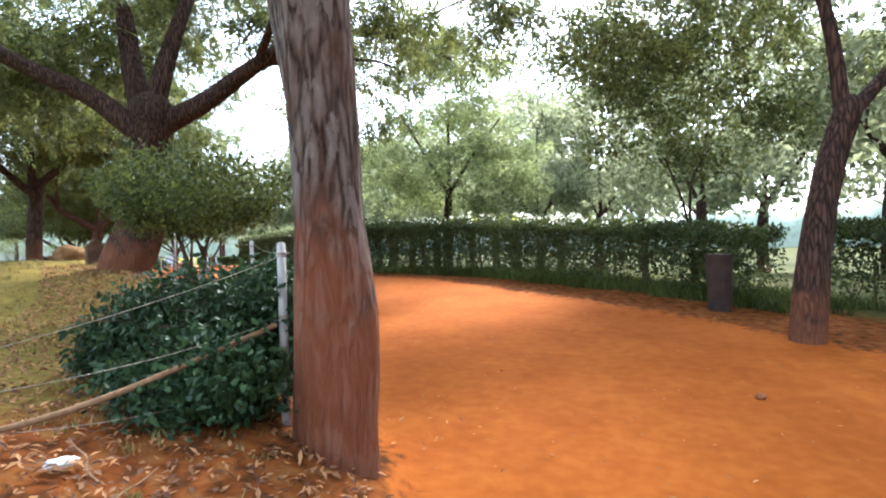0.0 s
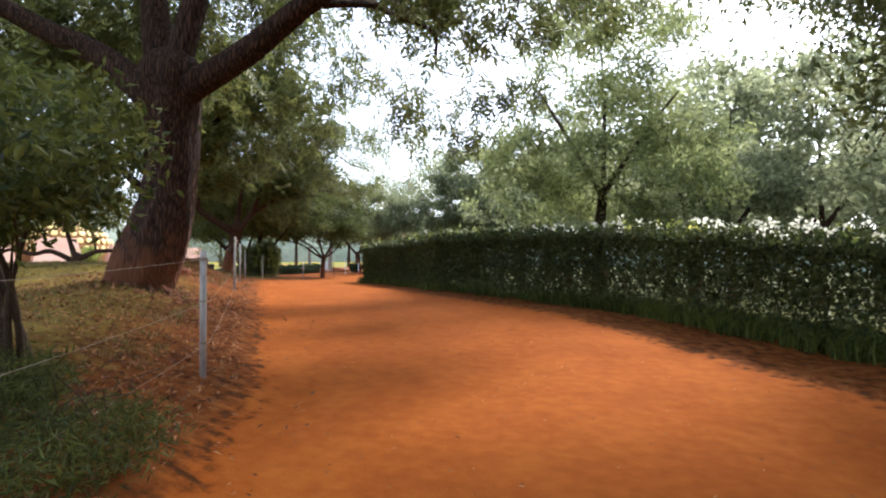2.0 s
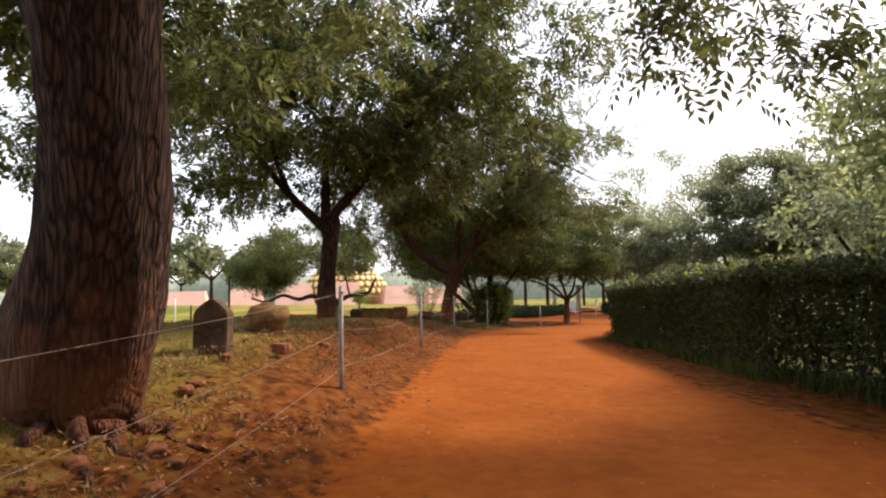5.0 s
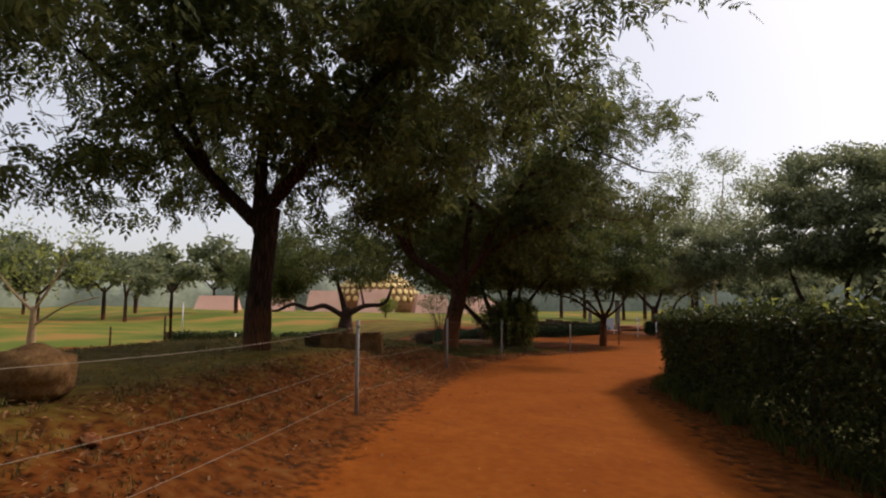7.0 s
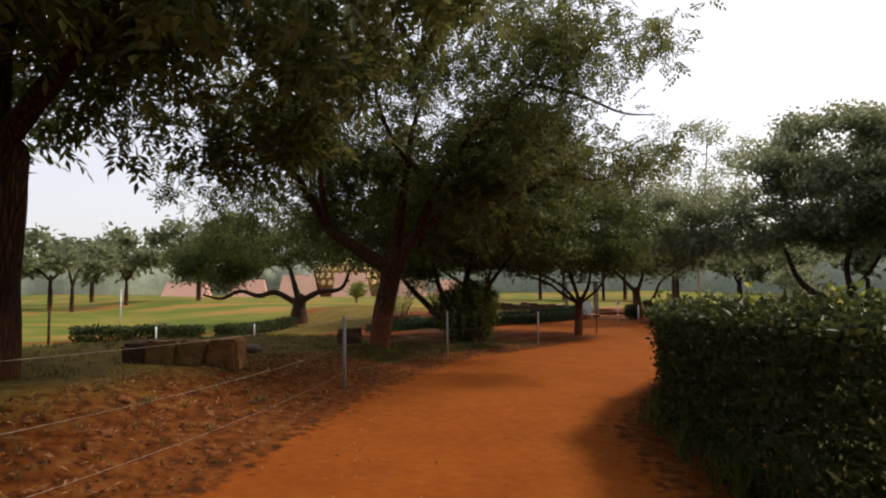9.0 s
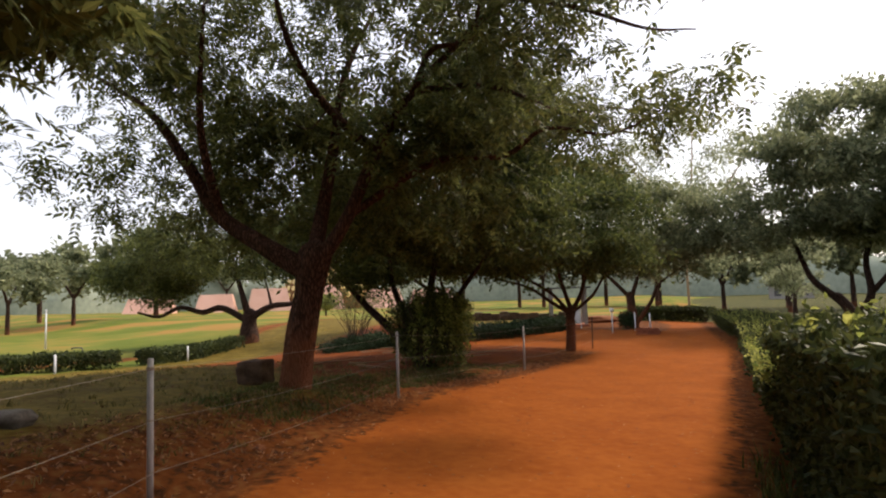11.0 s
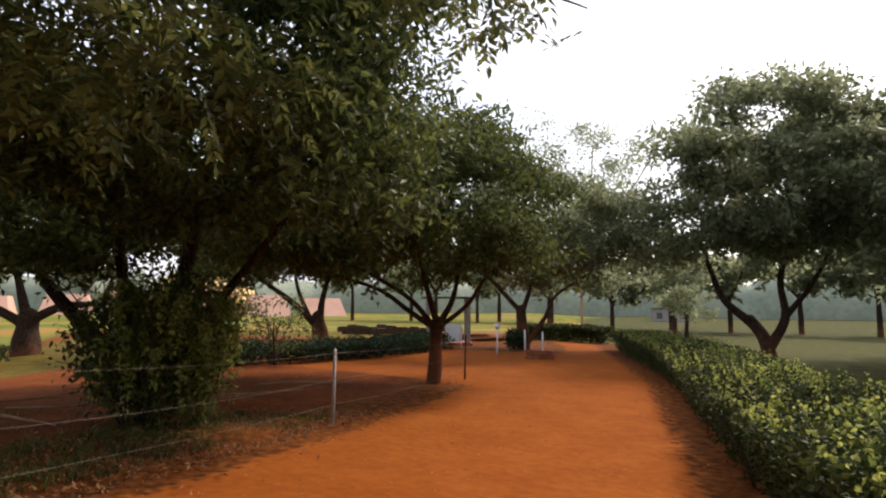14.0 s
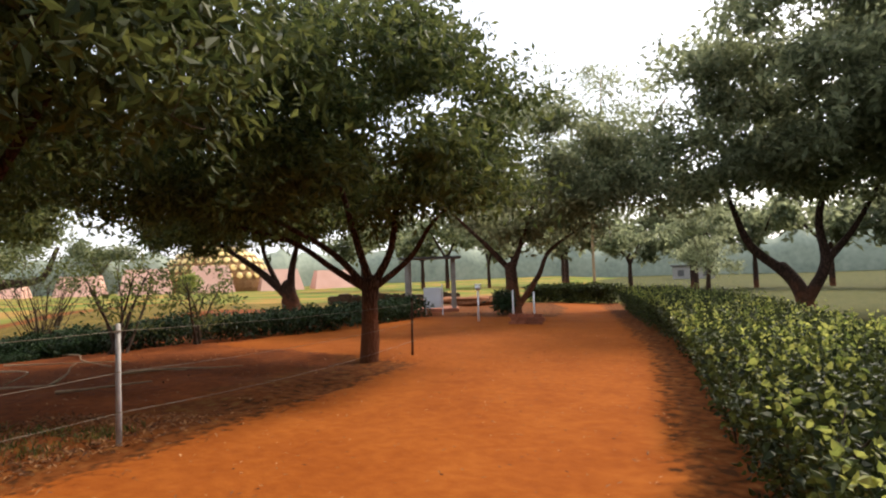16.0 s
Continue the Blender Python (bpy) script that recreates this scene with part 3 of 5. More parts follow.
def make_collar(level, tilt_x, tilt_y, radius, tall):
    """A ring round a post at that height."""
    bm = bmesh.new()
    bmesh.ops.create_cone(bm, segments=12, radius1=radius, radius2=radius, depth=tall, cap_ends=True)
    bmesh.ops.bevel(bm, geom=list(bm.edges), offset=tall * 0.2, segments=1, affect="EDGES")
    bmesh.ops.translate(bm, verts=bm.verts, vec=(0, 0, level))
    bmesh.ops.rotate(bm, verts=bm.verts, cent=(0, 0, 0), matrix=Euler((tilt_x, tilt_y, 0)).to_matrix())
    return bm


POSTS = [(0.15, -2.15, 0.42, 0, 0), (1.31, -1.15, 1.02, 0.01, 0.0), (-0.50, 3.05, 0.97, 0.0, -0.012), (-3.91, 7.49, 0.98, 0, 0), (-6.765, 11.105, 1.0, 0.0, 0.004),
         (-9.867, 15.145, 1.0, 0, 0), (-12.495, 19.525, 1.0, 0.0, 0.0), (-13.535, 24.10, 0.95, 0.0, 0.008)]
fence = tagged(new("fence"), "wire fence of slim grey posts along the path", "fence")
tops = []
for x, y, h, tx, ty in POSTS:
    z = ground_at(x, y)
    p = part("post", make_post(z, h, tx, ty, 0.024 if y < 4 else 0.02), POST_GREY, fence)
    p.location = (x, y, z)
    width = 0.024 if y < 4 else 0.02
    part("collar", make_collar(h * 0.965 - 0.03, tx, ty, width * 1.22, 0.035), POST_GREY, p)
    for level in (0.94, 0.60, 0.27):
        part("wire_tie", make_collar(h * level, tx, ty, width * 1.3 if level > 0.9 else width * 1.14, 0.012), WIRE, p, "pale rope tied round the post")
    tops.append((Vector((x, y, z)), Vector((x + math.sin(ty) * h, y - math.sin(tx) * h, z + h))))
tops.append((Vector((-14.82, 29.2, ground_at(-14.82, 29.2))), Vector((-14.82, 29.2, ground_at(-14.82, 29.2) + 0.9))))
for (b0, t0), (b1, t1) in zip(tops[:-1], tops[1:]):
    for k, level in enumerate((0.94, 0.60, 0.27)):
        a, b = b0.lerp(t0, level), b1.lerp(t1, level)
        off = Vector((0.035, 0.02, 0))
        sag = 0.035 + 0.05 * ((k * 7 + int(a.y * 3)) % 3) / 3
        pts = [(a + off).lerp(b + off, i / 10) - Vector((0, 0, 4 * sag * (i / 10) * (1 - i / 10))) for i in range(11)]
        attach("wire", tube_mesh("wire", pts, (0.0018, 0.0018), 6), WIRE, fence, "thin pale rope")


# ---- hedges ----
def make_hedge(name, label, line, y0, y1, h0, h1, depth, leaf, per_metre, foliage, seed, open_low=0.0, uneven=0.08, flowers=0, thinning=1.0, shoots=0, undercut=0.0, oval=False):
    """A clipped hedge along the line from y0 to y1: stems below, leaves all round."""
    rng = np.random.default_rng(seed)
    ys = np.array([p[1] for p in line], float)
    xs = np.array([p[0] for p in line], float)
    t = np.linspace(y0, y1, 400)
    cx = np.interp(t, ys, xs)
    seg = np.hypot(np.diff(cx), np.diff(t))
    s = np.concatenate([[0], np.cumsum(seg)])
    total = s[-1]
    hedge = tagged(new(name), label, "hedge")
    hedge.location = (float(cx[0]), y0, ground_at(cx[0], y0))
    inv = Matrix.Translation(-hedge.location)

    def place(u, across, up):
        px, py = np.interp(u, s, cx), np.interp(u, s, t)
        qx, qy = np.interp(np.minimum(u + 0.2, total), s, cx), np.interp(np.minimum(u + 0.2, total), s, t)
        rx, ry = np.interp(np.maximum(u - 0.2, 0), s, cx), np.interp(np.maximum(u - 0.2, 0), s, t)
        tx, ty = qx - rx, qy - ry
        ln = np.hypot(tx, ty) + 1e-9
        tx, ty = tx / ln, ty / ln
        wx, wy = px + ty * across, py - tx * across
        g = land(wx, wy)
        return np.stack([wx, wy, g + up], axis=1)

    count = int(per_metre * total)
    u = total * rng.uniform(0, 1, count) ** thinning
    high = np.interp(u, [0, total * 0.3, total], [h0, h1, h1])
    face = rng.uniform(0, 1, count)
    wave = np.array([noise.noise(Vector((a * 1.3, b, seed))) + 0.6 * noise.noise(Vector((a * 4.0, b * 2, seed + 9))) for a, b in zip(u, face * 3)])
    inner = rng.uniform(0, 1, count) ** 1.6
    across = np.where(face < 0.42, 0.02 + inner * depth * 0.45, np.where(face < 0.8, rng.uniform(0, depth, count), depth - inner * depth * 0.35))
    up = np.where((face >= 0.42) & (face < 0.8), high - inner * 0.22, high * rng.uniform(0, 1, count) ** 0.8)
    edge_round = np.clip(1 - across / 0.22, 0, 1) * 0.14
    up = np.minimum(up, high - edge_round)
    across = across - uneven * wave * 1.2
    up = up + uneven * wave * np.clip(up / high, 0, 1)
    across = across + undercut * np.clip(1 - up / (high * 0.8), 0, 1) * np.clip(1 - across / (0.6 * depth), 0, 1)
    if open_low:
        thin = np.clip((open_low - up) / open_low, 0, 1) * np.interp(u, [5.5, 9], [1, 0.25])
        gap = 0.5 + 0.9 * np.array([noise.noise(Vector((a * 0.8, 3.1, seed))) for a in u])
        keep = rng.uniform(0, 1, count) > thin * np.clip(gap, 0, 1) * 1.5
        u, across, up = u[keep], across[keep], up[keep]
    c = place(u, across, np.maximum(up, 0.02)) - np.array(hedge.location)
    me = leaf_mesh("foliage", c, 1, 0.02, leaf[0], leaf[1], rng, 0.05, 0.0, oval)
    attach("foliage", me, foliage, hedge)["kind"] = "stuff"
    stems = []
    for k in range(int(total / 0.22)):
        a = rng.uniform(0, total)
        w = rng.uniform(0.15, depth - 0.1)
        hh = float(np.interp(a, [0, total], [h0, h1])) * rng.uniform(0.6, 0.9)
        p0 = place(np.array([a]), np.array([w]), np.array([-0.05]))[0]
        p1 = place(np.array([min(total, a + rng.normal(0, 0.12))]), np.array([w + rng.normal(0, 0.08)]), np.array([hh * 0.5]))[0]
        p2 = place(np.array([min(total, a + rng.normal(0, 0.2))]), np.array([w + rng.normal(0, 0.12)]), np.array([hh]))[0]
        stems.append(([inv @ q for q in curve_points([p0, p1, p2], 3)], rng.uniform(0.010, 0.022), 0.004))
    attach("stem_growth", many_tubes("stem_growth", stems, 5), TWIG, hedge)["kind"] = "stuff"
    if shoots:
        su = np.repeat(total * rng.uniform(0, 1, shoots) ** thinning, 9)
        sa = np.repeat(rng.uniform(-0.05, depth, shoots), 9)
        sh = np.repeat(rng.uniform(0.05, 0.22, shoots), 9) * np.tile(np.linspace(0, 1, 9), shoots)
        lean = np.repeat(rng.normal(0, 0.35, shoots), 9) * sh
        sc = place(np.clip(su + lean, 0, total), sa - sh * 0.2, np.interp(su, [0, total * 0.3, total], [h0, h1, h1]) - 0.05 + sh) - np.array(hedge.location)
        attach("shoot_growth", leaf_mesh("shoot_growth", sc, 1, 0.012, leaf[0] * 0.9, leaf[1] * 0.9, rng, -0.25, 0.0, True), LEAF_BRIGHT, hedge, "fresh yellow-green shoots")["kind"] = "stuff"
    if flowers:
        fu = np.abs(rng.normal(total * 0.25, total * 0.10, flowers)) % total
        fc = place(fu, rng.uniform(0.0, depth, flowers), np.interp(fu, [0, total * 0.3, total], [h0, h1, h1]) + rng.normal(0.03, 0.05, flowers)) - np.array(hedge.location)
        attach("blossom", leaf_mesh("blossom", fc, 6, 0.02, 0.05, 0.04, rng, -0.2), PETAL, hedge, "small white flowers")["kind"] = "stuff"
    return hedge


make_hedge("hedge", "tall clipped dark green hedge along the path", HEDGE, 3.8, 18.9, 1.06, 1.25, 1.25, (0.064, 0.036), 7000, LEAF_HEDGE, 11, 0.55, 0.09, 140, 1.0, 130, 0.10)
make_hedge("hedge", "low clipped hedge with fresh green tops beside the path", HEDGE, 18.6, 40.0, 0.82, 0.7, 1.85, (0.044, 0.027), 6400, LEAF_LOW, 12, 0.0, 0.15, 0, 2.2, 1300, 0.22, True)
make_hedge("hedge", "short clipped hedge behind a leaning tree", [(11.0, 1.4), (7.0, 3.6)], 1.4, 3.6, 1.15, 1.15, 1.1, (0.075, 0.042), 3500, LEAF_HEDGE, 13, 0.4)
make_hedge("hedge", "distant low hedge across the end of the path", [(-17.0, 44.0), (-21.5, 45.5)], 44.0, 45.5, 0.75, 0.75, 1.0, (0.14, 0.08), 1500, LEAF_LOW, 14)


# ---- trees beside the path ----
make_tree("tree", "thick grey-barked tree with peeling reddish bark at the fence", [(1.64, -1.31, -0.15), (1.635, -1.29, 0.8), (1.60, -1.28, 1.7), (1.545, -1.25, 2.6), (1.50, -1.2, 3.6)],
          [0.222, 0.178, 0.185, 0.238, 0.28], [([(1.52, -1.2, 3.4), (1.2, -1.0, 4.8), (0.6, -1.2, 6.4)], 0.13, 0.03), ([(1.52, -1.2, 3.3), (2.0, -0.7, 4.9), (2.4, -0.3, 6.2)], 0.12, 0.03)],
          [((1.2, -1.4, 6.3), (2.6, 2.0, 1.3)), ((2.4, -0.2, 6.2), (1.8, 1.6, 1.2))], 800, 26, 0.16, (0.11, 0.036), 1, BARK_PALE, sides=22, feathered=3)

make_tree("tree", "huge dark tree with a leaning trunk and wide limbs", [(-3.74, 5.36, 0.85), (-3.42, 5.42, 1.7), (-3.19, 5.40, 2.5), (-3.06, 5.24, 3.6)],
          [0.40, 0.345, 0.31, 0.31, 0.38],
          [([(-3.25, 5.1, 3.3), (-3.9, 4.9, 3.85), (-4.7, 4.6, 4.25), (-6.4, 4.1, 5.2), (-7.6, 4.2, 5.6)], 0.22, 0.05),
           ([(-3.15, 5.2, 3.4), (-3.45, 5.3, 4.8), (-3.8, 5.7, 6.4), (-4.0, 6.2, 8.0)], 0.23, 0.05),
           ([(-3.05, 5.2, 3.4), (-2.75, 5.4, 4.8), (-2.4, 5.9, 6.4), (-2.0, 6.5, 7.8)], 0.20, 0.05),
           ([(-2.95, 5.2, 3.35), (-2.2, 5.5, 3.85), (-1.4, 5.8, 4.55), (-0.5, 6.2, 5.15), (0.8, 6.8, 5.35), (2.0, 7.6, 5.1)], 0.22, 0.035),
           ([(-1.4, 5.8, 4.55), (-0.6, 5.0, 5.4), (0.4, 4.2, 5.9), (1.2, 3.8, 6.2)], 0.08, 0.015),
           ([(0.8, 6.8, 5.35), (1.6, 6.2, 5.4), (2.3, 6.0, 5.6), (2.9, 5.6, 5.45)], 0.035, 0.008),
           ([(-0.5, 6.2, 5.15), (0.1, 6.2, 4.75), (0.7, 6.4, 4.7), (1.2, 6.5, 4.5)], 0.05, 0.012),
           ([(-1.4, 5.8, 4.55), (-1.1, 7.0, 5.0), (-1.2, 8.0, 5.25), (-0.8, 8.8, 5.2), (-1.0, 9.5, 4.85), (-0.6, 10.0, 4.75)], 0.07, 0.01)],
          [((-5.8, 5.0, 6.4), (3.0, 2.8, 1.9)), ((-3.0, 6.4, 7.8), (3.6, 3.4, 1.8)), ((0.7, 7.2, 4.9), (1.7, 1.3, 0.6)), ((-0.8, 9.8, 4.1), (1.7, 0.9, 0.6)), ((0.4, 8.8, 5.6), (2.0, 1.8, 0.9)), ((-7.2, 5.6, 5.0), (1.8, 2.2, 1.4)),
           # the tuft at z 6.7 is out of view, added to shade the start
           ((-2.2, 7.6, 6.2), (1.8, 1.8, 1.2)), ((2.2, 5.9, 5.3), (1.7, 1.6, 0.7)), ((0.2, 4.2, 6.0), (1.8, 1.6, 0.8)), ((-0.4, 2.6, 6.3), (2.0, 1.6, 0.7)), ((1.3, 3.6, 6.7), (2.2, 1.8, 0.7)), ((-5.6, 7.4, 4.6), (2.2, 1.8, 1.2))],
          3500, 26, 0.16, (0.135, 0.046), 2, BARK, twigs=0.25, sides=16, gaps=0.06, ridges=19, feathered=3)

bank_tree = make_tree("tree", "dark upright tree with a forked trunk on the bank", [(-10.15, 11.55, 0.9), (-10.12, 11.55, 1.8), (-10.05, 11.6, 2.8), (-10.0, 11.6, 3.1)], [0.20, 0.175, 0.165, 0.17],
          [([(-10.1, 11.4, 3.0), (-10.6, 10.9, 3.7), (-11.1, 10.2, 4.7), (-11.7, 9.2, 5.6)], 0.13, 0.03), ([(-10.05, 11.5, 3.1), (-9.5, 11.9, 3.8), (-8.9, 12.5, 4.9), (-8.2, 13.2, 5.8), (-7.2, 13.8, 6.6)], 0.13, 0.025),
           ([(-10.1, 11.5, 3.2), (-10.2, 11.6, 4.6), (-10.4, 12.0, 6.4)], 0.13, 0.03), ([(-10.6, 10.9, 3.7), (-10.5, 10.4, 4.8), (-10.0, 10.0, 6.0)], 0.07, 0.02)],
          [((-10.2, 11.6, 6.3), (3.6, 3.6, 1.9)), ((-9.4, 12.8, 8.2), (3.4, 3.4, 1.4)), ((-11.9, 8.6, 4.6), (2.1, 2.0, 1.7)), ((-8.4, 13.4, 5.2), (2.3, 2.2, 1.6)), ((-13.4, 10.6, 4.9), (2.0, 2.2, 1.6)), ((-10.5, 13.5, 4.5), (2.0, 1.8, 1.2)), ((-8.6, 11.8, 5.2), (1.8, 1.8, 1.0)), ((-6.9, 13.9, 6.9), (2.2, 2.0, 1.2)), ((-10.8, 9.8, 6.4), (2.2, 2.0, 1.2)), ((-11.2, 6.6, 4.7), (1.9, 1.7, 1.1)), ((-10.0, 6.4, 6.3), (2.0, 1.8, 1.1)), ((-9.4, 14.9, 6.0), (1.8, 1.7, 1.1)), ((-9.2, 11.0, 6.4), (2.2, 2.0, 1.2))],
          4200, 26, 0.17, (0.145, 0.055), 3, BARK, twigs=0.18, gaps=0.02, feathered=3)

bank_tree.location += Vector((-0.06, -0.06, 0))
make_tree("tree", "leaning tree with rugged reddish bark and a wide dark crown", [(-13.07, 18.1, 0.45), (-13.05, 18.15, 1.0), (-12.95, 18.25, 1.7), (-12.8, 18.3, 2.35)], [0.215, 0.20, 0.195, 0.23],
          [([(-12.9, 18.2, 2.15), (-13.4, 17.8, 2.55), (-13.9, 17.4, 3.0), (-14.2, 17.1, 3.7), (-14.7, 16.7, 4.6), (-15.6, 16.2, 5.3)], 0.17, 0.03),
           ([(-12.75, 18.3, 2.2), (-12.4, 18.6, 2.9), (-12.1, 18.9, 3.8), (-11.7, 19.3, 4.7), (-10.4, 19.9, 5.8), (-9.0, 20.3, 6.4)], 0.12, 0.02),
           ([(-12.4, 18.6, 2.9), (-11.5, 19.5, 3.65), (-10.8, 20.2, 3.7), (-10.2, 20.4, 4.0), (-9.5, 20.9, 3.85), (-8.8, 21.0, 4.05)], 0.06, 0.008),
           ([(-12.85, 18.3, 2.3), (-13.0, 18.7, 3.6), (-13.2, 19.2, 5.4), (-13.2, 19.8, 6.6)], 0.13, 0.03),
           ([(-13.9, 17.4, 3.0), (-13.6, 17.0, 4.2), (-13.0, 16.8, 5.6)], 0.08, 0.02),
           ([(-11.7, 19.3, 4.7), (-11.1, 19.1, 5.05), (-10.5, 19.2, 5.0), (-10.0, 18.9, 5.25), (-9.4, 19.0, 5.1)], 0.045, 0.008),
           ([(-11.7, 19.3, 4.7), (-11.3, 20.6, 4.95), (-10.9, 22.0, 4.7), (-10.5, 23.4, 4.55), (-10.2, 24.3, 4.6)], 0.05, 0.008),
           ([(-10.9, 22.0, 4.7), (-10.2, 22.6, 4.75), (-9.7, 23.2, 4.5), (-9.3, 23.4, 4.6)], 0.02, 0.006),
           ([(-10.4, 19.9, 5.8), (-9.6, 20.4, 5.5), (-8.8, 20.6, 5.0), (-8.3, 20.9, 4.9)], 0.04, 0.01),
           ([(-12.1, 18.9, 3.8), (-12.6, 18.3, 4.6), (-12.4, 17.6, 5.4), (-12.0, 17.2, 6.3)], 0.08, 0.02)],
          [((-13.3, 18.5, 5.5), (3.1, 3.0, 2.0)), ((-12.4, 18.8, 7.7), (3.0, 2.9, 1.4)), ((-10.4, 19.2, 7.0), (1.8, 1.8, 1.2)), ((-11.2, 20.3, 6.2), (1.5, 1.5, 1.1)), ((-12.6, 19.4, 4.6), (2.0, 1.8, 1.3)), ((-15.7, 16.5, 4.9), (2.2, 2.2, 1.6)), ((-9.4, 20.0, 6.1), (1.6, 1.5, 0.7)), ((-8.7, 20.3, 6.4), (0.9, 0.8, 0.5)), ((-9.3, 19.0, 5.1), (0.9, 0.8, 0.45)), ((-14.9, 17.0, 6.6), (2.2, 2.2, 1.4)), ((-13.6, 17.6, 5.4), (1.4, 1.3, 1.1)), ((-12.9, 18.2, 6.3), (1.4, 1.4, 0.9)), ((-11.4, 16.6, 6.6), (1.6, 1.5, 1.0)), ((-9.1, 20.95, 4.0), (1.0, 0.8, 0.35)), ((-11.0, 20.0, 4.6), (1.5, 1.4, 0.8)), ((-12.3, 20.6, 3.9), (1.7, 1.8, 1.2)), ((-14.6, 19.6, 3.9), (1.9, 1.9, 1.3)), ((-15.8, 17.8, 3.7), (1.6, 1.6, 1.0)), ((-10.6, 23.4, 4.5), (0.8, 0.8, 0.3)), ((-11.2, 22.2, 4.8), (0.9, 0.9, 0.4))],
          4200, 26, 0.16, (0.11, 0.045), 4, BARK_RED, twigs=0.2, gaps=0.18, ridges=13, feathered=3)

make_tree("tree", "many-stemmed broad-leaved tree rising behind a leafy shrub", [(-15.75, 22.9, 0.0), (-15.75, 22.9, 0.35), (-15.7, 22.9, 0.6)], [0.26, 0.22, 0.2],
          [([(-15.8, 22.85, 0.3), (-16.3, 22.5, 1.0), (-17.0, 22.1, 1.8), (-17.6, 21.8, 2.8)], 0.13, 0.05), ([(-15.75, 22.9, 0.4), (-16.0, 22.8, 1.2), (-16.5, 22.8, 2.2), (-16.6, 22.9, 3.4)], 0.12, 0.04),
           ([(-15.7, 22.9, 0.4), (-15.5, 23.1, 1.6), (-15.3, 23.3, 3.0), (-15.0, 23.4, 4.8)], 0.13, 0.04), ([(-15.6, 22.9, 0.5), (-14.8, 23.4, 1.7), (-14.0, 23.8, 2.8)], 0.10, 0.03)],
          [((-15.3, 23.0, 4.7), (3.0, 2.9, 2.3)), ((-16.6, 21.6, 3.2), (2.0, 2.0, 1.2)), ((-13.4, 23.7, 3.3), (1.3, 1.5, 1.1)), ((-13.6, 23.6, 5.4), (1.4, 1.6, 1.4)), ((-17.6, 25.4, 4.2), (2.4, 2.4, 1.9)), ((-19.0, 23.2, 3.6), (2.0, 2.0, 1.4)), ((-19.6, 26.2, 3.2), (1.7, 1.6, 0.9))],
          4500, 16, 0.17, (0.145, 0.064), 5, BARK, LEAF_BROAD, twigs=0.25, puff=0.34)

make_tree("tree", "small spreading tree standing at the edge of the path", [(-15.17, 28.58, -0.1), (-15.15, 28.6, 0.35), (-15.13, 28.6, 0.75), (-15.1, 28.62, 1.1)], [0.15, 0.128, 0.122, 0.15],
          [([(-15.15, 28.6, 1.0), (-15.6, 28.3, 1.35), (-16.1, 27.9, 1.8), (-16.9, 27.4, 2.1)], 0.07, 0.03), ([(-15.15, 28.6, 1.0), (-15.5, 28.2, 1.6), (-16.0, 27.7, 2.05), (-16.3, 27.3, 2.3)], 0.065, 0.025),
           ([(-15.1, 28.62, 1.05), (-15.25, 28.5, 1.7), (-15.4, 28.4, 2.4), (-15.6, 28.3, 3.4)], 0.08, 0.025), ([(-15.1, 28.62, 1.05), (-14.85, 28.8, 1.6), (-14.75, 28.9, 2.3), (-14.7, 29.2, 3.4)], 0.08, 0.025),
           ([(-15.1, 28.62, 1.0), (-14.6, 29.0, 1.5), (-14.3, 29.3, 2.1), (-13.7, 29.7, 2.7)], 0.06, 0.02)],
          [((-15.2, 28.8, 3.7), (2.7, 2.7, 1.4)), ((-15.2, 28.7, 2.7), (2.9, 2.8, 0.6)), ((-17.6, 27.8, 3.1), (1.7, 1.7, 0.9)), ((-15.6, 28.9, 4.9), (1.9, 1.9, 0.8))], 2300, 20, 0.15, (0.15, 0.058), 6, BARK_RED, LEAF_BROAD, twigs=0.35, puff=0.3)

make_tree("tree", "spreading tree with two leaning trunks further along the path", [(-17.5, 37.4, -0.1), (-17.6, 37.5, 0.6), (-17.7, 37.6, 1.3)], [0.24, 0.19, 0.18],
          [([(-17.7, 37.6, 1.2), (-18.4, 37.2, 2.1), (-19.2, 36.8, 3.0)], 0.11, 0.04), ([(-17.65, 37.6, 1.2), (-17.4, 37.9, 2.2), (-17.0, 38.2, 3.6)], 0.11, 0.04), ([(-17.4, 37.5, 0.1), (-16.9, 37.9, 1.0), (-16.6, 38.2, 1.8), (-15.6, 38.9, 2.6)], 0.11, 0.03)],
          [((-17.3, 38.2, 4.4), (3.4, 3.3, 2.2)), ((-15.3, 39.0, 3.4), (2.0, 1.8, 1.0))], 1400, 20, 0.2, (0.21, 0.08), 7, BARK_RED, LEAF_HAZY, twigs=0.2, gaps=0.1)
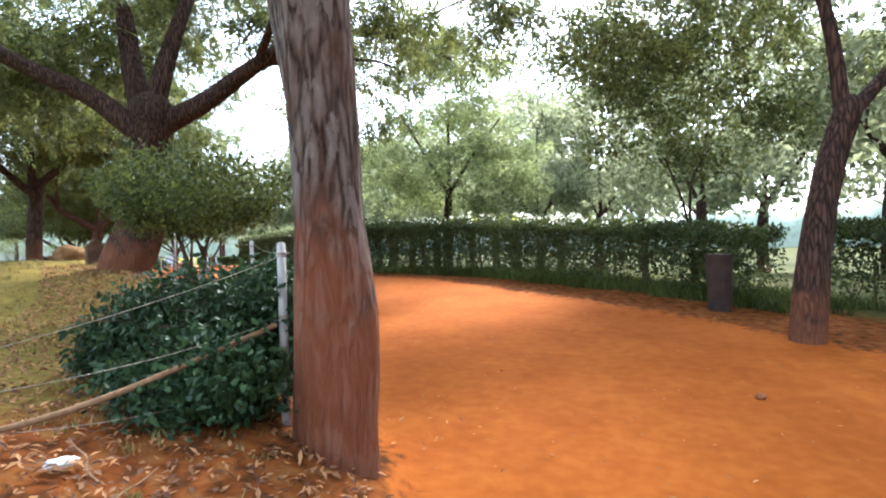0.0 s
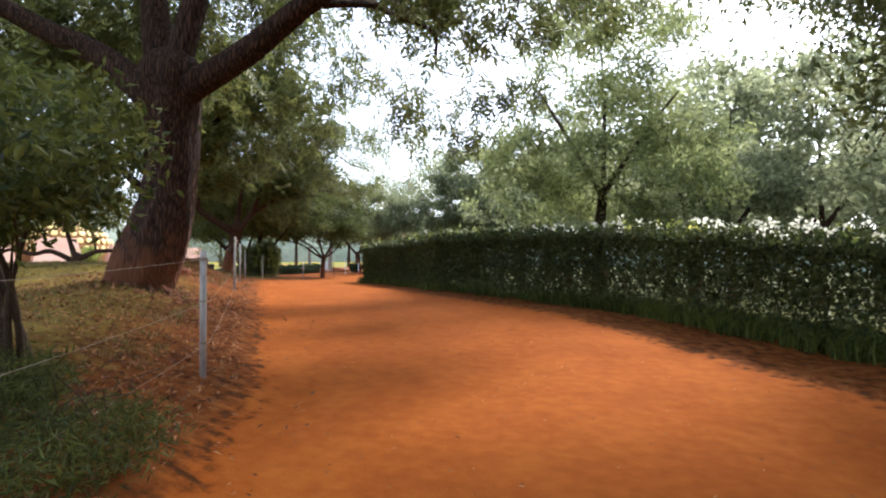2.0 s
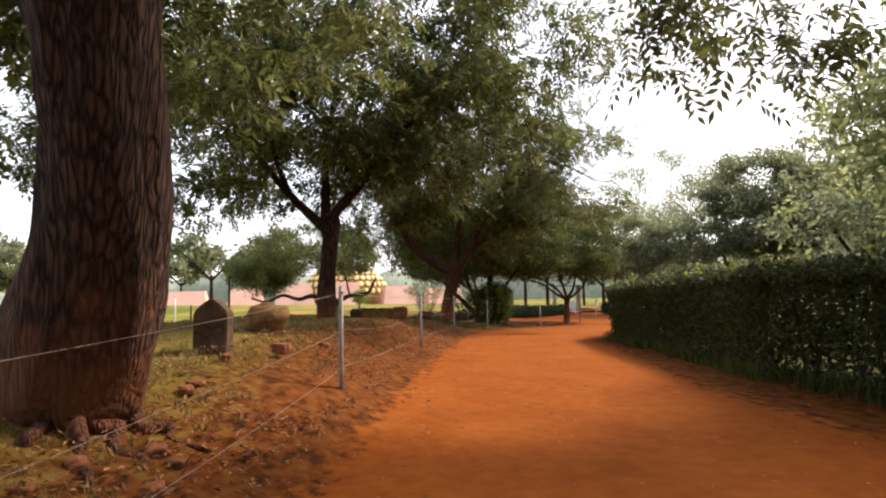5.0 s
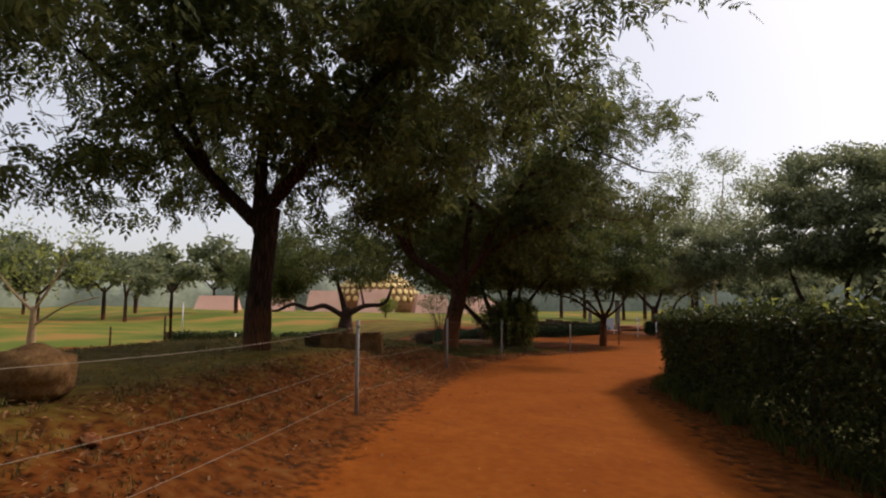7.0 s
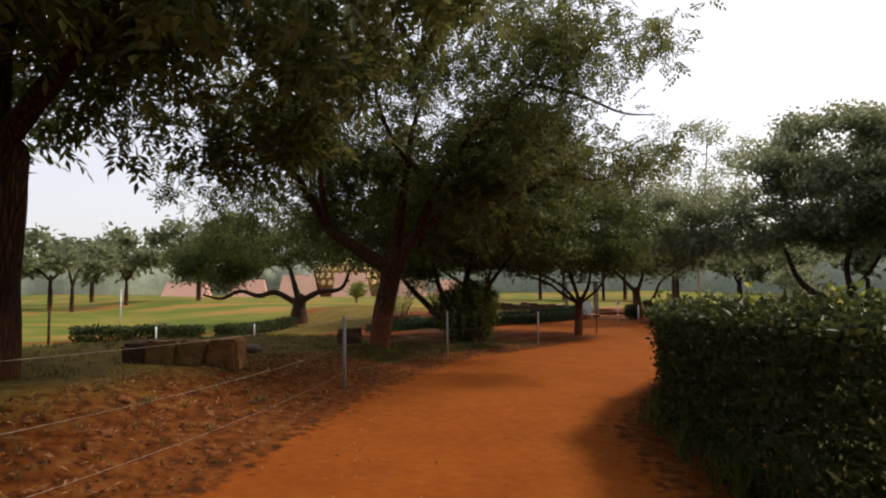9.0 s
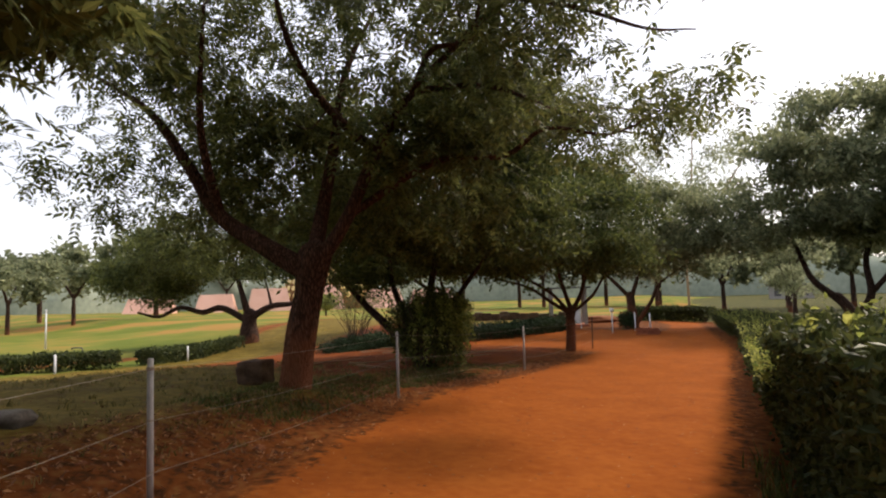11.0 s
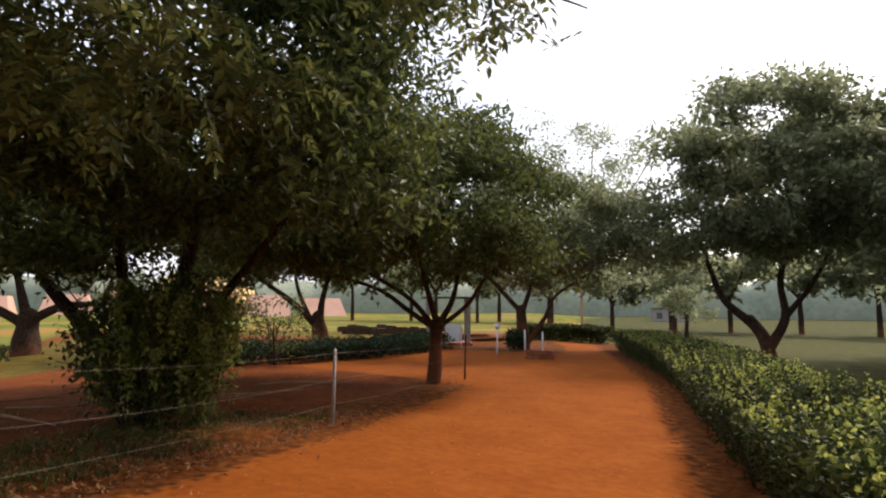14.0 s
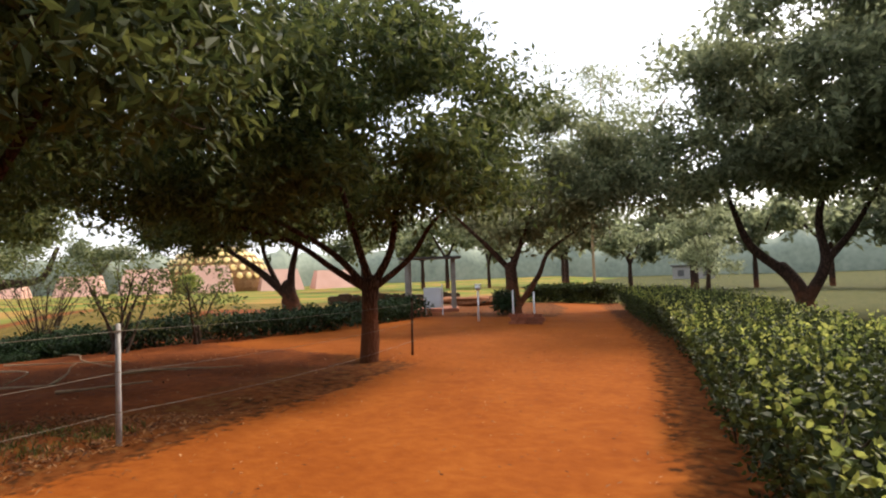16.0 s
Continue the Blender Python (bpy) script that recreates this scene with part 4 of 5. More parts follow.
make_tree("tree", "dark tree with twin stems leaning apart beyond a shrub bed", [(-26.4, 36.0, 0.0), (-26.5, 36.0, 0.5), (-26.6, 36.0, 0.9)], [0.34, 0.28, 0.26],
          [([(-26.6, 36.0, 0.5), (-27.6, 35.3, 1.6), (-28.9, 34.4, 2.7)], 0.20, 0.07), ([(-26.5, 36.0, 0.6), (-26.4, 36.1, 1.8), (-26.0, 36.4, 3.4)], 0.20, 0.06), ([(-26.9, 35.8, 0.9), (-27.4, 35.6, 2.0), (-27.6, 35.4, 3.4)], 0.12, 0.05)],
          [((-27.0, 36.0, 4.6), (4.6, 4.2, 1.9)), ((-24.6, 34.6, 3.5), (2.4, 2.2, 0.9)), ((-29.6, 34.0, 3.5), (2.6, 2.3, 1.0)), ((-27.2, 34.6, 5.6), (3.0, 2.6, 1.4))], 2000, 24, 0.24, (0.22, 0.085), 8, BARK, LEAF_BROAD, gaps=0.0)
make_tree("tree", "low spreading tree on the edge of the field", [(-34.6, 28.1, -0.8), (-34.6, 28.1, 0.2), (-34.5, 28.1, 0.9)], [0.50, 0.38, 0.36],
          [([(-34.6, 28.0, 0.6), (-35.6, 27.1, 1.3), (-36.4, 26.4, 1.1), (-37.3, 25.6, 1.4), (-38.1, 24.8, 0.95), (-38.9, 24.0, 1.2)], 0.2, 0.06), ([(-34.5, 28.1, 0.7), (-33.6, 28.9, 1.3), (-32.6, 29.8, 1.5), (-32.2, 30.2, 2.6)], 0.22, 0.07), ([(-34.6, 28.1, 0.8), (-34.9, 27.9, 2.0), (-35.2, 27.6, 3.6)], 0.24, 0.08), ([(-33.6, 28.9, 1.3), (-33.8, 28.8, 2.2), (-34.0, 28.6, 3.2)], 0.08, 0.03)],
          [((-35.5, 27.5, 4.5), (5.2, 5.0, 1.7)), ((-38.6, 24.6, 3.0), (2.6, 2.6, 1.2))], 1600, 24, 0.26, (0.24, 0.085), 9, BARK, gaps=0.03)
make_tree("tree", "tall tree with twin curved trunks beyond the low hedge", [(-10.2, 42.0, -0.3), (-10.4, 42.1, 0.4), (-10.8, 42.1, 1.0)], [0.24, 0.2, 0.18],
          [([(-10.8, 42.1, 0.9), (-11.6, 42.0, 1.7), (-12.0, 41.9, 2.8), (-12.4, 41.8, 4.2)], 0.18, 0.05), ([(-10.2, 42.0, 0.0), (-9.7, 42.3, 1.1), (-9.8, 42.6, 2.6), (-9.1, 43.0, 4.6)], 0.20, 0.06), ([(-9.7, 42.3, 1.1), (-8.9, 42.6, 2.2), (-8.1, 42.8, 3.8)], 0.12, 0.04)],
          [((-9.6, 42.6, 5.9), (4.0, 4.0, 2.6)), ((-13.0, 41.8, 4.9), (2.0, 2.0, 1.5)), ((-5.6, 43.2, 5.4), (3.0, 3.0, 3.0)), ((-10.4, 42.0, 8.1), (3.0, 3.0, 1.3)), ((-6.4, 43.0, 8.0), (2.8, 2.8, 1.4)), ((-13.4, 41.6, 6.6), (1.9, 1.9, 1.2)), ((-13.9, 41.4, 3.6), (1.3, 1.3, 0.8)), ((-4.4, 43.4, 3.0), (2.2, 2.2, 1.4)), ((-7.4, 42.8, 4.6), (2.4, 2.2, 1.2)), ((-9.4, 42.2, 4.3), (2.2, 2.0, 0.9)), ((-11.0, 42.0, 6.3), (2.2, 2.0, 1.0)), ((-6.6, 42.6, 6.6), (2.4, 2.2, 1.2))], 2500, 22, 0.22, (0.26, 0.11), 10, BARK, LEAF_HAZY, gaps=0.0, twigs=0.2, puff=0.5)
make_tree("tree", "leaning tree with a forked trunk at the path's edge", [(5.85, 1.85, 0.05), (5.95, 1.9, 0.9), (6.15, 1.95, 1.9), (6.4, 2.0, 2.6)], [0.17, 0.145, 0.135, 0.14],
          [([(6.35, 2.0, 2.45), (6.3, 2.1, 3.4), (6.15, 2.3, 4.6), (6.0, 2.6, 6.0)], 0.10, 0.03), ([(6.4, 2.0, 2.5), (6.9, 2.1, 3.0), (7.6, 2.2, 3.8), (8.4, 2.4, 4.8)], 0.09, 0.03)],
          # the last tuft is added over the path to cast shade
          [((6.1, 2.7, 5.6), (2.6, 2.4, 1.5)), ((8.4, 2.8, 4.7), (2.0, 2.0, 1.4)), ((5.6, 4.4, 5.0), (1.6, 1.6, 1.1)), ((7.0, 5.0, 5.4), (1.8, 1.9, 1.1)), ((8.2, 1.6, 5.6), (2.0, 2.0, 1.2)), ((3.4, 6.8, 6.9), (1.9, 1.7, 0.7))], 1850, 26, 0.16, (0.11, 0.036), 21, BARK, gaps=0.05, feathered=3)
make_tree("tree", "slim two-stemmed tree with a flat crown behind the hedge", [(6.15, 5.5, 0.1), (6.1, 5.5, 1.0), (6.05, 5.5, 1.4)], [0.05, 0.04, 0.035],
          [([(6.1, 5.5, 0.2), (6.0, 5.5, 1.6), (5.7, 5.6, 2.6)], 0.035, 0.012), ([(6.05, 5.5, 1.3), (6.1, 5.5, 2.2), (6.4, 5.4, 2.8)], 0.032, 0.012)],
          # the last two tufts are extra canopy, added to shade the path's hedge side
          [((6.0, 5.6, 3.0), (1.7, 1.5, 0.5)), ((6.3, 6.0, 3.9), (1.9, 1.6, 0.6)), ((5.6, 6.2, 4.8), (1.4, 1.3, 0.5)), ((4.5, 7.0, 4.9), (1.6, 1.4, 0.55)), ((5.7, 8.2, 5.1), (1.7, 1.5, 0.55))], 1050, 22, 0.17, (0.11, 0.04), 22, BARK, twigs=0.3)
make_tree("tree", "pale drooping tree behind the flowering hedge", [(1.6, 14.2, 0.2), (1.6, 14.2, 1.6), (1.7, 14.3, 3.0)], [0.16, 0.13, 0.11],
          [([(1.7, 14.3, 2.8), (0.9, 13.8, 4.2), (0.2, 13.6, 5.4)], 0.08, 0.02), ([(1.7, 14.3, 2.9), (2.6, 14.0, 4.2), (3.4, 13.9, 5.2)], 0.08, 0.02), ([(1.7, 14.3, 2.9), (1.7, 14.5, 5.0), (1.6, 14.6, 6.6)], 0.08, 0.02)],
          [((1.2, 14.0, 4.4), (2.6, 2.0, 1.6)), ((3.0, 14.0, 3.4), (2.0, 1.8, 1.4)), ((1.6, 14.4, 6.6), (2.4, 2.2, 1.6)), ((-0.3, 14.8, 2.9), (1.6, 1.6, 1.1))], 1300, 26, 0.17, (0.15, 0.052), 23, BARK, LEAF_PALE, gaps=0.1)
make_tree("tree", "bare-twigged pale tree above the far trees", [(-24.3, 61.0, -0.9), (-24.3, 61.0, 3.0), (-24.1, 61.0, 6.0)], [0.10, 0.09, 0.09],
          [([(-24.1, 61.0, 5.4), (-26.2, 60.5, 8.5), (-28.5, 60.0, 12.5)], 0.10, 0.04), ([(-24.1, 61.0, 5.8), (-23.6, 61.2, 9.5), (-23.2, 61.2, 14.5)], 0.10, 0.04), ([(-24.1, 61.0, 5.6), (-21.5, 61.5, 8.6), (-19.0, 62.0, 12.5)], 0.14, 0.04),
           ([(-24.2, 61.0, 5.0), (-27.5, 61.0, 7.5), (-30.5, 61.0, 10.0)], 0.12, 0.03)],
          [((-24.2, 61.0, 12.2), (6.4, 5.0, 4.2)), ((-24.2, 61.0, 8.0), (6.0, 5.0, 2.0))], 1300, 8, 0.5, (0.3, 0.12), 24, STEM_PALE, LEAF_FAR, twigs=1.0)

# ---- woods behind the hedge and round the field, plus unseen shade trees ----
wood_tree = make_tree("tree", "hazy green tree of the wood around the path", [(8.0, 21.0, -0.3), (8.0, 21.0, 1.2), (8.1, 21.0, 2.4)], [0.22, 0.18, 0.16],
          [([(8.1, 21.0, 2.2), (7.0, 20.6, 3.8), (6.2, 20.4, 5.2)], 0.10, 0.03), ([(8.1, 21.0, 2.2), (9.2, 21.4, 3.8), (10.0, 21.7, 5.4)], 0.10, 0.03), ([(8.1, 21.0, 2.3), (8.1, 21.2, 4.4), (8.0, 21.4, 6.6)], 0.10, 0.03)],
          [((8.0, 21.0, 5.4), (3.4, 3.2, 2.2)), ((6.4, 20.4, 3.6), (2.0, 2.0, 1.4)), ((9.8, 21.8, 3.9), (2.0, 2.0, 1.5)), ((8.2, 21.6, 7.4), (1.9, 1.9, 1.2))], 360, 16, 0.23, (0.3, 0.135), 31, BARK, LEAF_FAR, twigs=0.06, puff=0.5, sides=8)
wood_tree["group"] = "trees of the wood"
turns = random.Random(5)
# the three south of y = -8 are unseen, added to darken the start
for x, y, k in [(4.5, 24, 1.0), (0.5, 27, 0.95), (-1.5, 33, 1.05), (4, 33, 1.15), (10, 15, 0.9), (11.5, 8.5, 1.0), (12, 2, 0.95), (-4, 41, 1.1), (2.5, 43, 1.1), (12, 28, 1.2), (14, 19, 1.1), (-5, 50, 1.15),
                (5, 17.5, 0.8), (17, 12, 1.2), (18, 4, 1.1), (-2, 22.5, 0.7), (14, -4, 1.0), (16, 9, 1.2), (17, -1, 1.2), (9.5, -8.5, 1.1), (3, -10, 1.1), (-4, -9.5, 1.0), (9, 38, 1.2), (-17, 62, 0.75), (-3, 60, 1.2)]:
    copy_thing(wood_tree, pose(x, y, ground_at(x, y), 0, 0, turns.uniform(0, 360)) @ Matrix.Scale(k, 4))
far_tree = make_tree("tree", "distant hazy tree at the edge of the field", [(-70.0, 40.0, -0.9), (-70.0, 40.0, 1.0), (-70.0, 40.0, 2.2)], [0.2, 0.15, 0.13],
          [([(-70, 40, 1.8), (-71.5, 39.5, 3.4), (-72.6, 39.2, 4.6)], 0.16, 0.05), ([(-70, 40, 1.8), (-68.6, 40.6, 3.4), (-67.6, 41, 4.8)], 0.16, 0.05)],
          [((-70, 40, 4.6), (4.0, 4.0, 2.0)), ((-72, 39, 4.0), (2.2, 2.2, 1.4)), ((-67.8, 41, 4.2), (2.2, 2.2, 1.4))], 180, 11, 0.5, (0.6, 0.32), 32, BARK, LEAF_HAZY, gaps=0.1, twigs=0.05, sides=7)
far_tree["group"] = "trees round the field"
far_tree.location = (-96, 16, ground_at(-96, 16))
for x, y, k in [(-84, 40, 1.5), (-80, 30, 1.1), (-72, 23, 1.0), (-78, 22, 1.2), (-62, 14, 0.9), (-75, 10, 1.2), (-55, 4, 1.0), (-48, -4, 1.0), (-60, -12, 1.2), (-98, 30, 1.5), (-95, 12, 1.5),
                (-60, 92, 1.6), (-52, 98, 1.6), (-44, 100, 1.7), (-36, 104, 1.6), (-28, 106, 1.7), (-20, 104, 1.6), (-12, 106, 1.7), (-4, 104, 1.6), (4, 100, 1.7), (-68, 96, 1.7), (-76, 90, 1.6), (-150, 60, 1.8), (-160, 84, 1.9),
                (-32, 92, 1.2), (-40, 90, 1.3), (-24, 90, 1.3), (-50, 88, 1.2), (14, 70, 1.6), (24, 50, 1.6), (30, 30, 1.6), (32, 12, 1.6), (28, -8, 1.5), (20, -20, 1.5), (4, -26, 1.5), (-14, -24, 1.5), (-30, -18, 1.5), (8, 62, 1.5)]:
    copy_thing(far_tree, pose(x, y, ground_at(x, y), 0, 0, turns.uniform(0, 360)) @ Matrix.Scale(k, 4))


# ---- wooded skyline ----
# foliage washed out to grey-green, the far haze painted on the ring
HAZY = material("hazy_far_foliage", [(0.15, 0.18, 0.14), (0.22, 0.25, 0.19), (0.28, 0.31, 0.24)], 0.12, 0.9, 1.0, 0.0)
ring_v, ring_f = [], []
steps = 720
for k in range(steps):
    a = 2 * math.pi * k / steps
    for row, (up, back) in enumerate(((-4.0, 0.0), (0.45, 0.0), (0.8, 2.0), (1.0, 7.0))):
        r = 165 + 12 * noise.noise(Vector((math.cos(a) * 6, math.sin(a) * 6, 3))) + back
        h = 9.5 + 3.2 * noise.noise(Vector((math.cos(a) * 22, math.sin(a) * 22, 0))) + 1.8 * noise.noise(Vector((math.cos(a) * 90, math.sin(a) * 90, row * 0.4)))
        ring_v.append((-10 + r * math.cos(a), 25 + r * math.sin(a), up if up < 0 else up * h - 1.5))
for k in range(steps):
    j = (k + 1) % steps
    for row in range(3):
        ring_f.append((4 * k + row, 4 * k + row + 1, 4 * j + row + 1, 4 * j + row))
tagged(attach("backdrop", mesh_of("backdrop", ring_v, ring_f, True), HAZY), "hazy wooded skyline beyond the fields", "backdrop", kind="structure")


# ---- shrubs ----
def make_shrub(name, label, x, y, stems, height, blobs, clumps, per, spread, leaf, seed, foliage, thick=0.02, lean=0.5, bark=None, droop=0.2, oval=False):
    rng = np.random.default_rng(seed)
    z = ground_at(x, y)
    shrub = tagged(new(name), label, "shrub")
    shrub.location = (x, y, z)
    lines = []
    for k in range(stems):
        a = rng.uniform(0, 2 * math.pi)
        b = Vector((rng.normal(0, 0.10), rng.normal(0, 0.10), -0.05))
        t = Vector((math.cos(a) * lean * rng.uniform(0.4, 1), math.sin(a) * lean * rng.uniform(0.4, 1), height * rng.uniform(0.75, 1)))
        mid = b.lerp(t, 0.5) + Vector((rng.normal(0, 0.06), rng.normal(0, 0.06), 0.08))
        pts = curve_points([b, mid, t], 5)
        attach("stem", tube_mesh("stem", pts, (thick, thick * 0.35), 7, 0.1, k), bark or TWIG, shrub)
        for j in range(4):
            p = pts[rng.integers(4, len(pts))]
            q = p + Vector((rng.normal(0, 0.25), rng.normal(0, 0.25), rng.uniform(0.1, 0.35)))
            lines.append((curve_points([p, p.lerp(q, 0.5) + Vector((0, 0, 0.04)), q], 3), thick * 0.4, 0.003))
    if lines:
        attach("twig_growth", many_tubes("twig_growth", lines, 4), bark or TWIG, shrub)["kind"] = "stuff"
    if clumps:
        attach("foliage", leaf_mesh("foliage", blob_points(blobs, clumps, rng, 0.55), per, spread, leaf[0], leaf[1], rng, droop, 0.0, oval), foliage, shrub)["kind"] = "stuff"
    return shrub


make_shrub("shrub", "clipped mushroom-shaped shrub on bare stems by the fence", -0.62, 1.72, 5, 1.15, [((0.25, -0.42, 1.38), (0.95, 0.9, 0.36)), ((0.2, -0.38, 1.12), (0.78, 0.75, 0.2)), ((-0.1, -0.2, 1.38), (0.7, 0.65, 0.34))], 640, 16, 0.085, (0.065, 0.028), 41, LEAF_SHRUB, 0.025, 0.26)
make_shrub("shrub", "sprawling dark leafy bush at the foot of the fence", 0.70, -0.78, 14, 0.6, [((0.0, 0.0, 0.40), (0.60, 0.55, 0.38)), ((0.3, 0.25, 0.5), (0.38, 0.38, 0.28)), ((-0.42, 0.1, 0.28), (0.42, 0.42, 0.28)), ((0.36, -0.42, 0.24), (0.34, 0.38, 0.26)), ((0.12, -0.5, 0.16), (0.42, 0.34, 0.2)), ((0.5, -0.2, 0.55), (0.2, 0.22, 0.22))],
           1150, 16, 0.07, (0.056, 0.027), 42, LEAF_DARK, 0.008, 0.5, None, 0.6, True)
spray_shrub = make_shrub("shrub", "drooping leafy shrub with yellow-green sprays", -14.87, 22.38, 16, 1.45, [((0, 0, 0.8), (0.66, 0.66, 0.8)), ((0.15, 0.1, 1.35), (0.6, 0.6, 0.4)), ((0.5, 0.2, 0.5), (0.36, 0.36, 0.5)), ((0.3, 0.4, 1.2), (0.4, 0.4, 0.6)), ((-0.4, -0.3, 0.9), (0.36, 0.36, 0.6))], 460, 22, 0.10, (0.085, 0.038), 43, LEAF_SHRUB, 0.018, 0.75, None, 1.0)
rng = np.random.default_rng(143)
strings = []
for k in range(46):
    a = rng.uniform(-1.3, 1.9)
    out = rng.uniform(0.5, 0.82)
    top = rng.uniform(0.7, 1.65)
    fall = rng.uniform(0.3, 0.65)
    for u in np.linspace(0, 1, 13):
        reach = out + 0.16 * u * (1 - 0.5 * u)
        strings.append((0.1 + reach * math.cos(a), 0.1 + reach * math.sin(a), top + 0.1 * u - fall * u * u))
attach("spray_growth", leaf_mesh("spray_growth", strings, 4, 0.03, 0.075, 0.034, rng, 0.9, 0.0, True), LEAF_BRIGHT, spray_shrub, "hanging yellow-green sprays")["kind"] = "stuff"
make_shrub("shrub", "fan of slender bare stems rising from a round bed", -23.4, 26.8, 34, 1.9, [((0, 0, 1.9), (1.2, 1.2, 0.45))], 160, 10, 0.12, (0.09, 0.035), 44, LEAF_NEEM, 0.012, 1.1)
make_shrub("shrub", "open crooked shrub with a few leaves at its tips", -20.9, 27.3, 7, 1.7, [((0, 0, 1.6), (1.1, 1.1, 0.5)), ((0.3, 0.2, 0.9), (0.9, 0.9, 0.5))], 110, 9, 0.10, (0.12, 0.045), 45, LEAF_NEEM, 0.035, 1.0)
make_shrub("shrub", "open crooked shrub with a few leaves at its tips", -20.3, 28.6, 5, 1.5, [((0, 0, 1.4), (0.8, 0.8, 0.5)), ((0.3, 0.2, 0.8), (0.7, 0.7, 0.4))], 90, 9, 0.10, (0.12, 0.045), 46, LEAF_NEEM, 0.03, 0.7)
make_shrub("shrub", "low round bed of dark clipped leaves", -23.4, 26.8, 10, 0.2, [((0, 0, 0.12), (1.5, 1.5, 0.16))], 420, 16, 0.09, (0.08, 0.04), 47, LEAF_DARK, 0.008, 1.2)
make_shrub("shrub", "weedy dark clump under the mushroom-shaped shrub", -0.55, 1.35, 5, 0.25, [((0, 0, 0.14), (0.6, 0.55, 0.12))], 420, 12, 0.06, (0.075, 0.009), 58, LEAF_SHRUB, 0.005, 0.4, None, -0.6)
make_shrub("shrub", "dry grassy clump at the fence", 0.25, 1.3, 3, 0.2, [((0, 0, 0.15), (0.45, 0.6, 0.12))], 420, 10, 0.06, (0.07, 0.009), 48, LEAF_SHRUB, 0.005, 0.4)
make_shrub("shrub", "small dark potted palm under the twin-trunked tree", -17.5, 36.7, 12, 0.5, [((0, 0, 0.42), (0.27, 0.27, 0.26))], 70, 12, 0.08, (0.2, 0.05), 49, LEAF_DARK, 0.008, 0.3)
make_hedge("hedge", "knee-high dark leafy bed along the bare soil", [(-24.2, 26.6), (-21.6, 29.4), (-20.5, 32.5), (-20.9, 35.6)], 26.6, 35.6, 0.42, 0.5, 1.4, (0.10, 0.05), 2400, LEAF_DARK, 15, 0.0, 0.26)
make_hedge("hedge", "clipped dark hedge block at the field's edge", [(-29.6, 15.5), (-29.2, 20.3)], 15.5, 20.3, 0.58, 0.58, 0.9, (0.12, 0.07), 1300, LEAF_HEDGE, 16)
make_hedge("hedge", "clipped dark hedge block at the field's edge", [(-29.2, 20.9), (-33.6, 26.5)], 20.9, 26.5, 0.58, 0.55, 0.9, (0.12, 0.07), 1300, LEAF_HEDGE, 17)

make_tree("tree", "bare pale-stemmed tree on the lawn", [(-25.2, 10.1, -0.45), (-25.2, 10.1, 0.5), (-25.1, 10.1, 1.4)], [0.13, 0.10, 0.09],
          [([(-25.1, 10.1, 1.3), (-25.9, 9.4, 2.2), (-26.8, 8.9, 3.2)], 0.06, 0.02), ([(-25.1, 10.1, 1.3), (-24.7, 10.6, 2.4), (-24.3, 11.0, 3.6)], 0.06, 0.02), ([(-25.2, 10.1, 0.8), (-24.3, 10.9, 1.5), (-23.4, 11.7, 1.8)], 0.05, 0.015)],
          [((-25.2, 10.1, 3.0), (2.0, 2.0, 1.2))], 160, 7, 0.25, (0.14, 0.06), 25, STEM_PALE, LEAF_BRIGHT, twigs=1.0)
make_tree("tree", "small round topiary tree on the lawn", [(-66.1, 53.9, -1.3), (-66.1, 53.9, -0.4), (-66.1, 53.9, 0.2)], [0.12, 0.09, 0.08], [([(-66.1, 53.9, 0.0), (-65.8, 54.0, 0.8), (-65.6, 54.0, 1.3)], 0.05, 0.02)],
          [((-66.1, 53.9, 1.0), (1.0, 1.0, 0.85))], 220, 14, 0.12, (0.22, 0.12), 26, BARK, LEAF_BRIGHT)


# ---- stones, blocks and small things on the bank ----
def make_stone(name, label, x, y, size, seed, mat, turn=0.0, sink=0.12, rough=0.22, boxy=0.0, category="stone", detail=4):
    bm = bmesh.new()
    bmesh.ops.create_icosphere(bm, subdivisions=detail, radius=1.0)
    off = Vector((seed * 3.7, seed * 1.9, 0))
    for v in bm.verts:
        c = v.co.copy()
        if boxy:
            m = max(abs(c.x), abs(c.y), abs(c.z))
            c = c.lerp(c / m * 0.86, boxy)
        c *= 1 + rough * noise.noise(c * 1.3 + off) + rough * 0.35 * noise.noise(c * 4.5 + off)
        v.co = Vector((c.x * size[0] / 2, c.y * size[1] / 2, c.z * size[2] / 2))
    for f in bm.faces:
        f.smooth = True
    ob = part(name, bm, mat)
    ob.matrix_world = pose(x, y, ground_at(x, y) + size[2] * (0.5 - sink), 0, 0, turn)
    return tagged(ob, label, category)


def make_box(bm, lo, hi, bevel=0.01):
    r = bmesh.ops.create_cube(bm, size=1.0)
    for v in r["verts"]:
        v.co = Vector([lo[i] + (v.co[i] + 0.5) * (hi[i] - lo[i]) for i in range(3)])
    if bevel:
        es = {e for v in r["verts"] for e in v.link_edges}
        bmesh.ops.bevel(bm, geom=list(es), offset=bevel, segments=2, affect="EDGES")


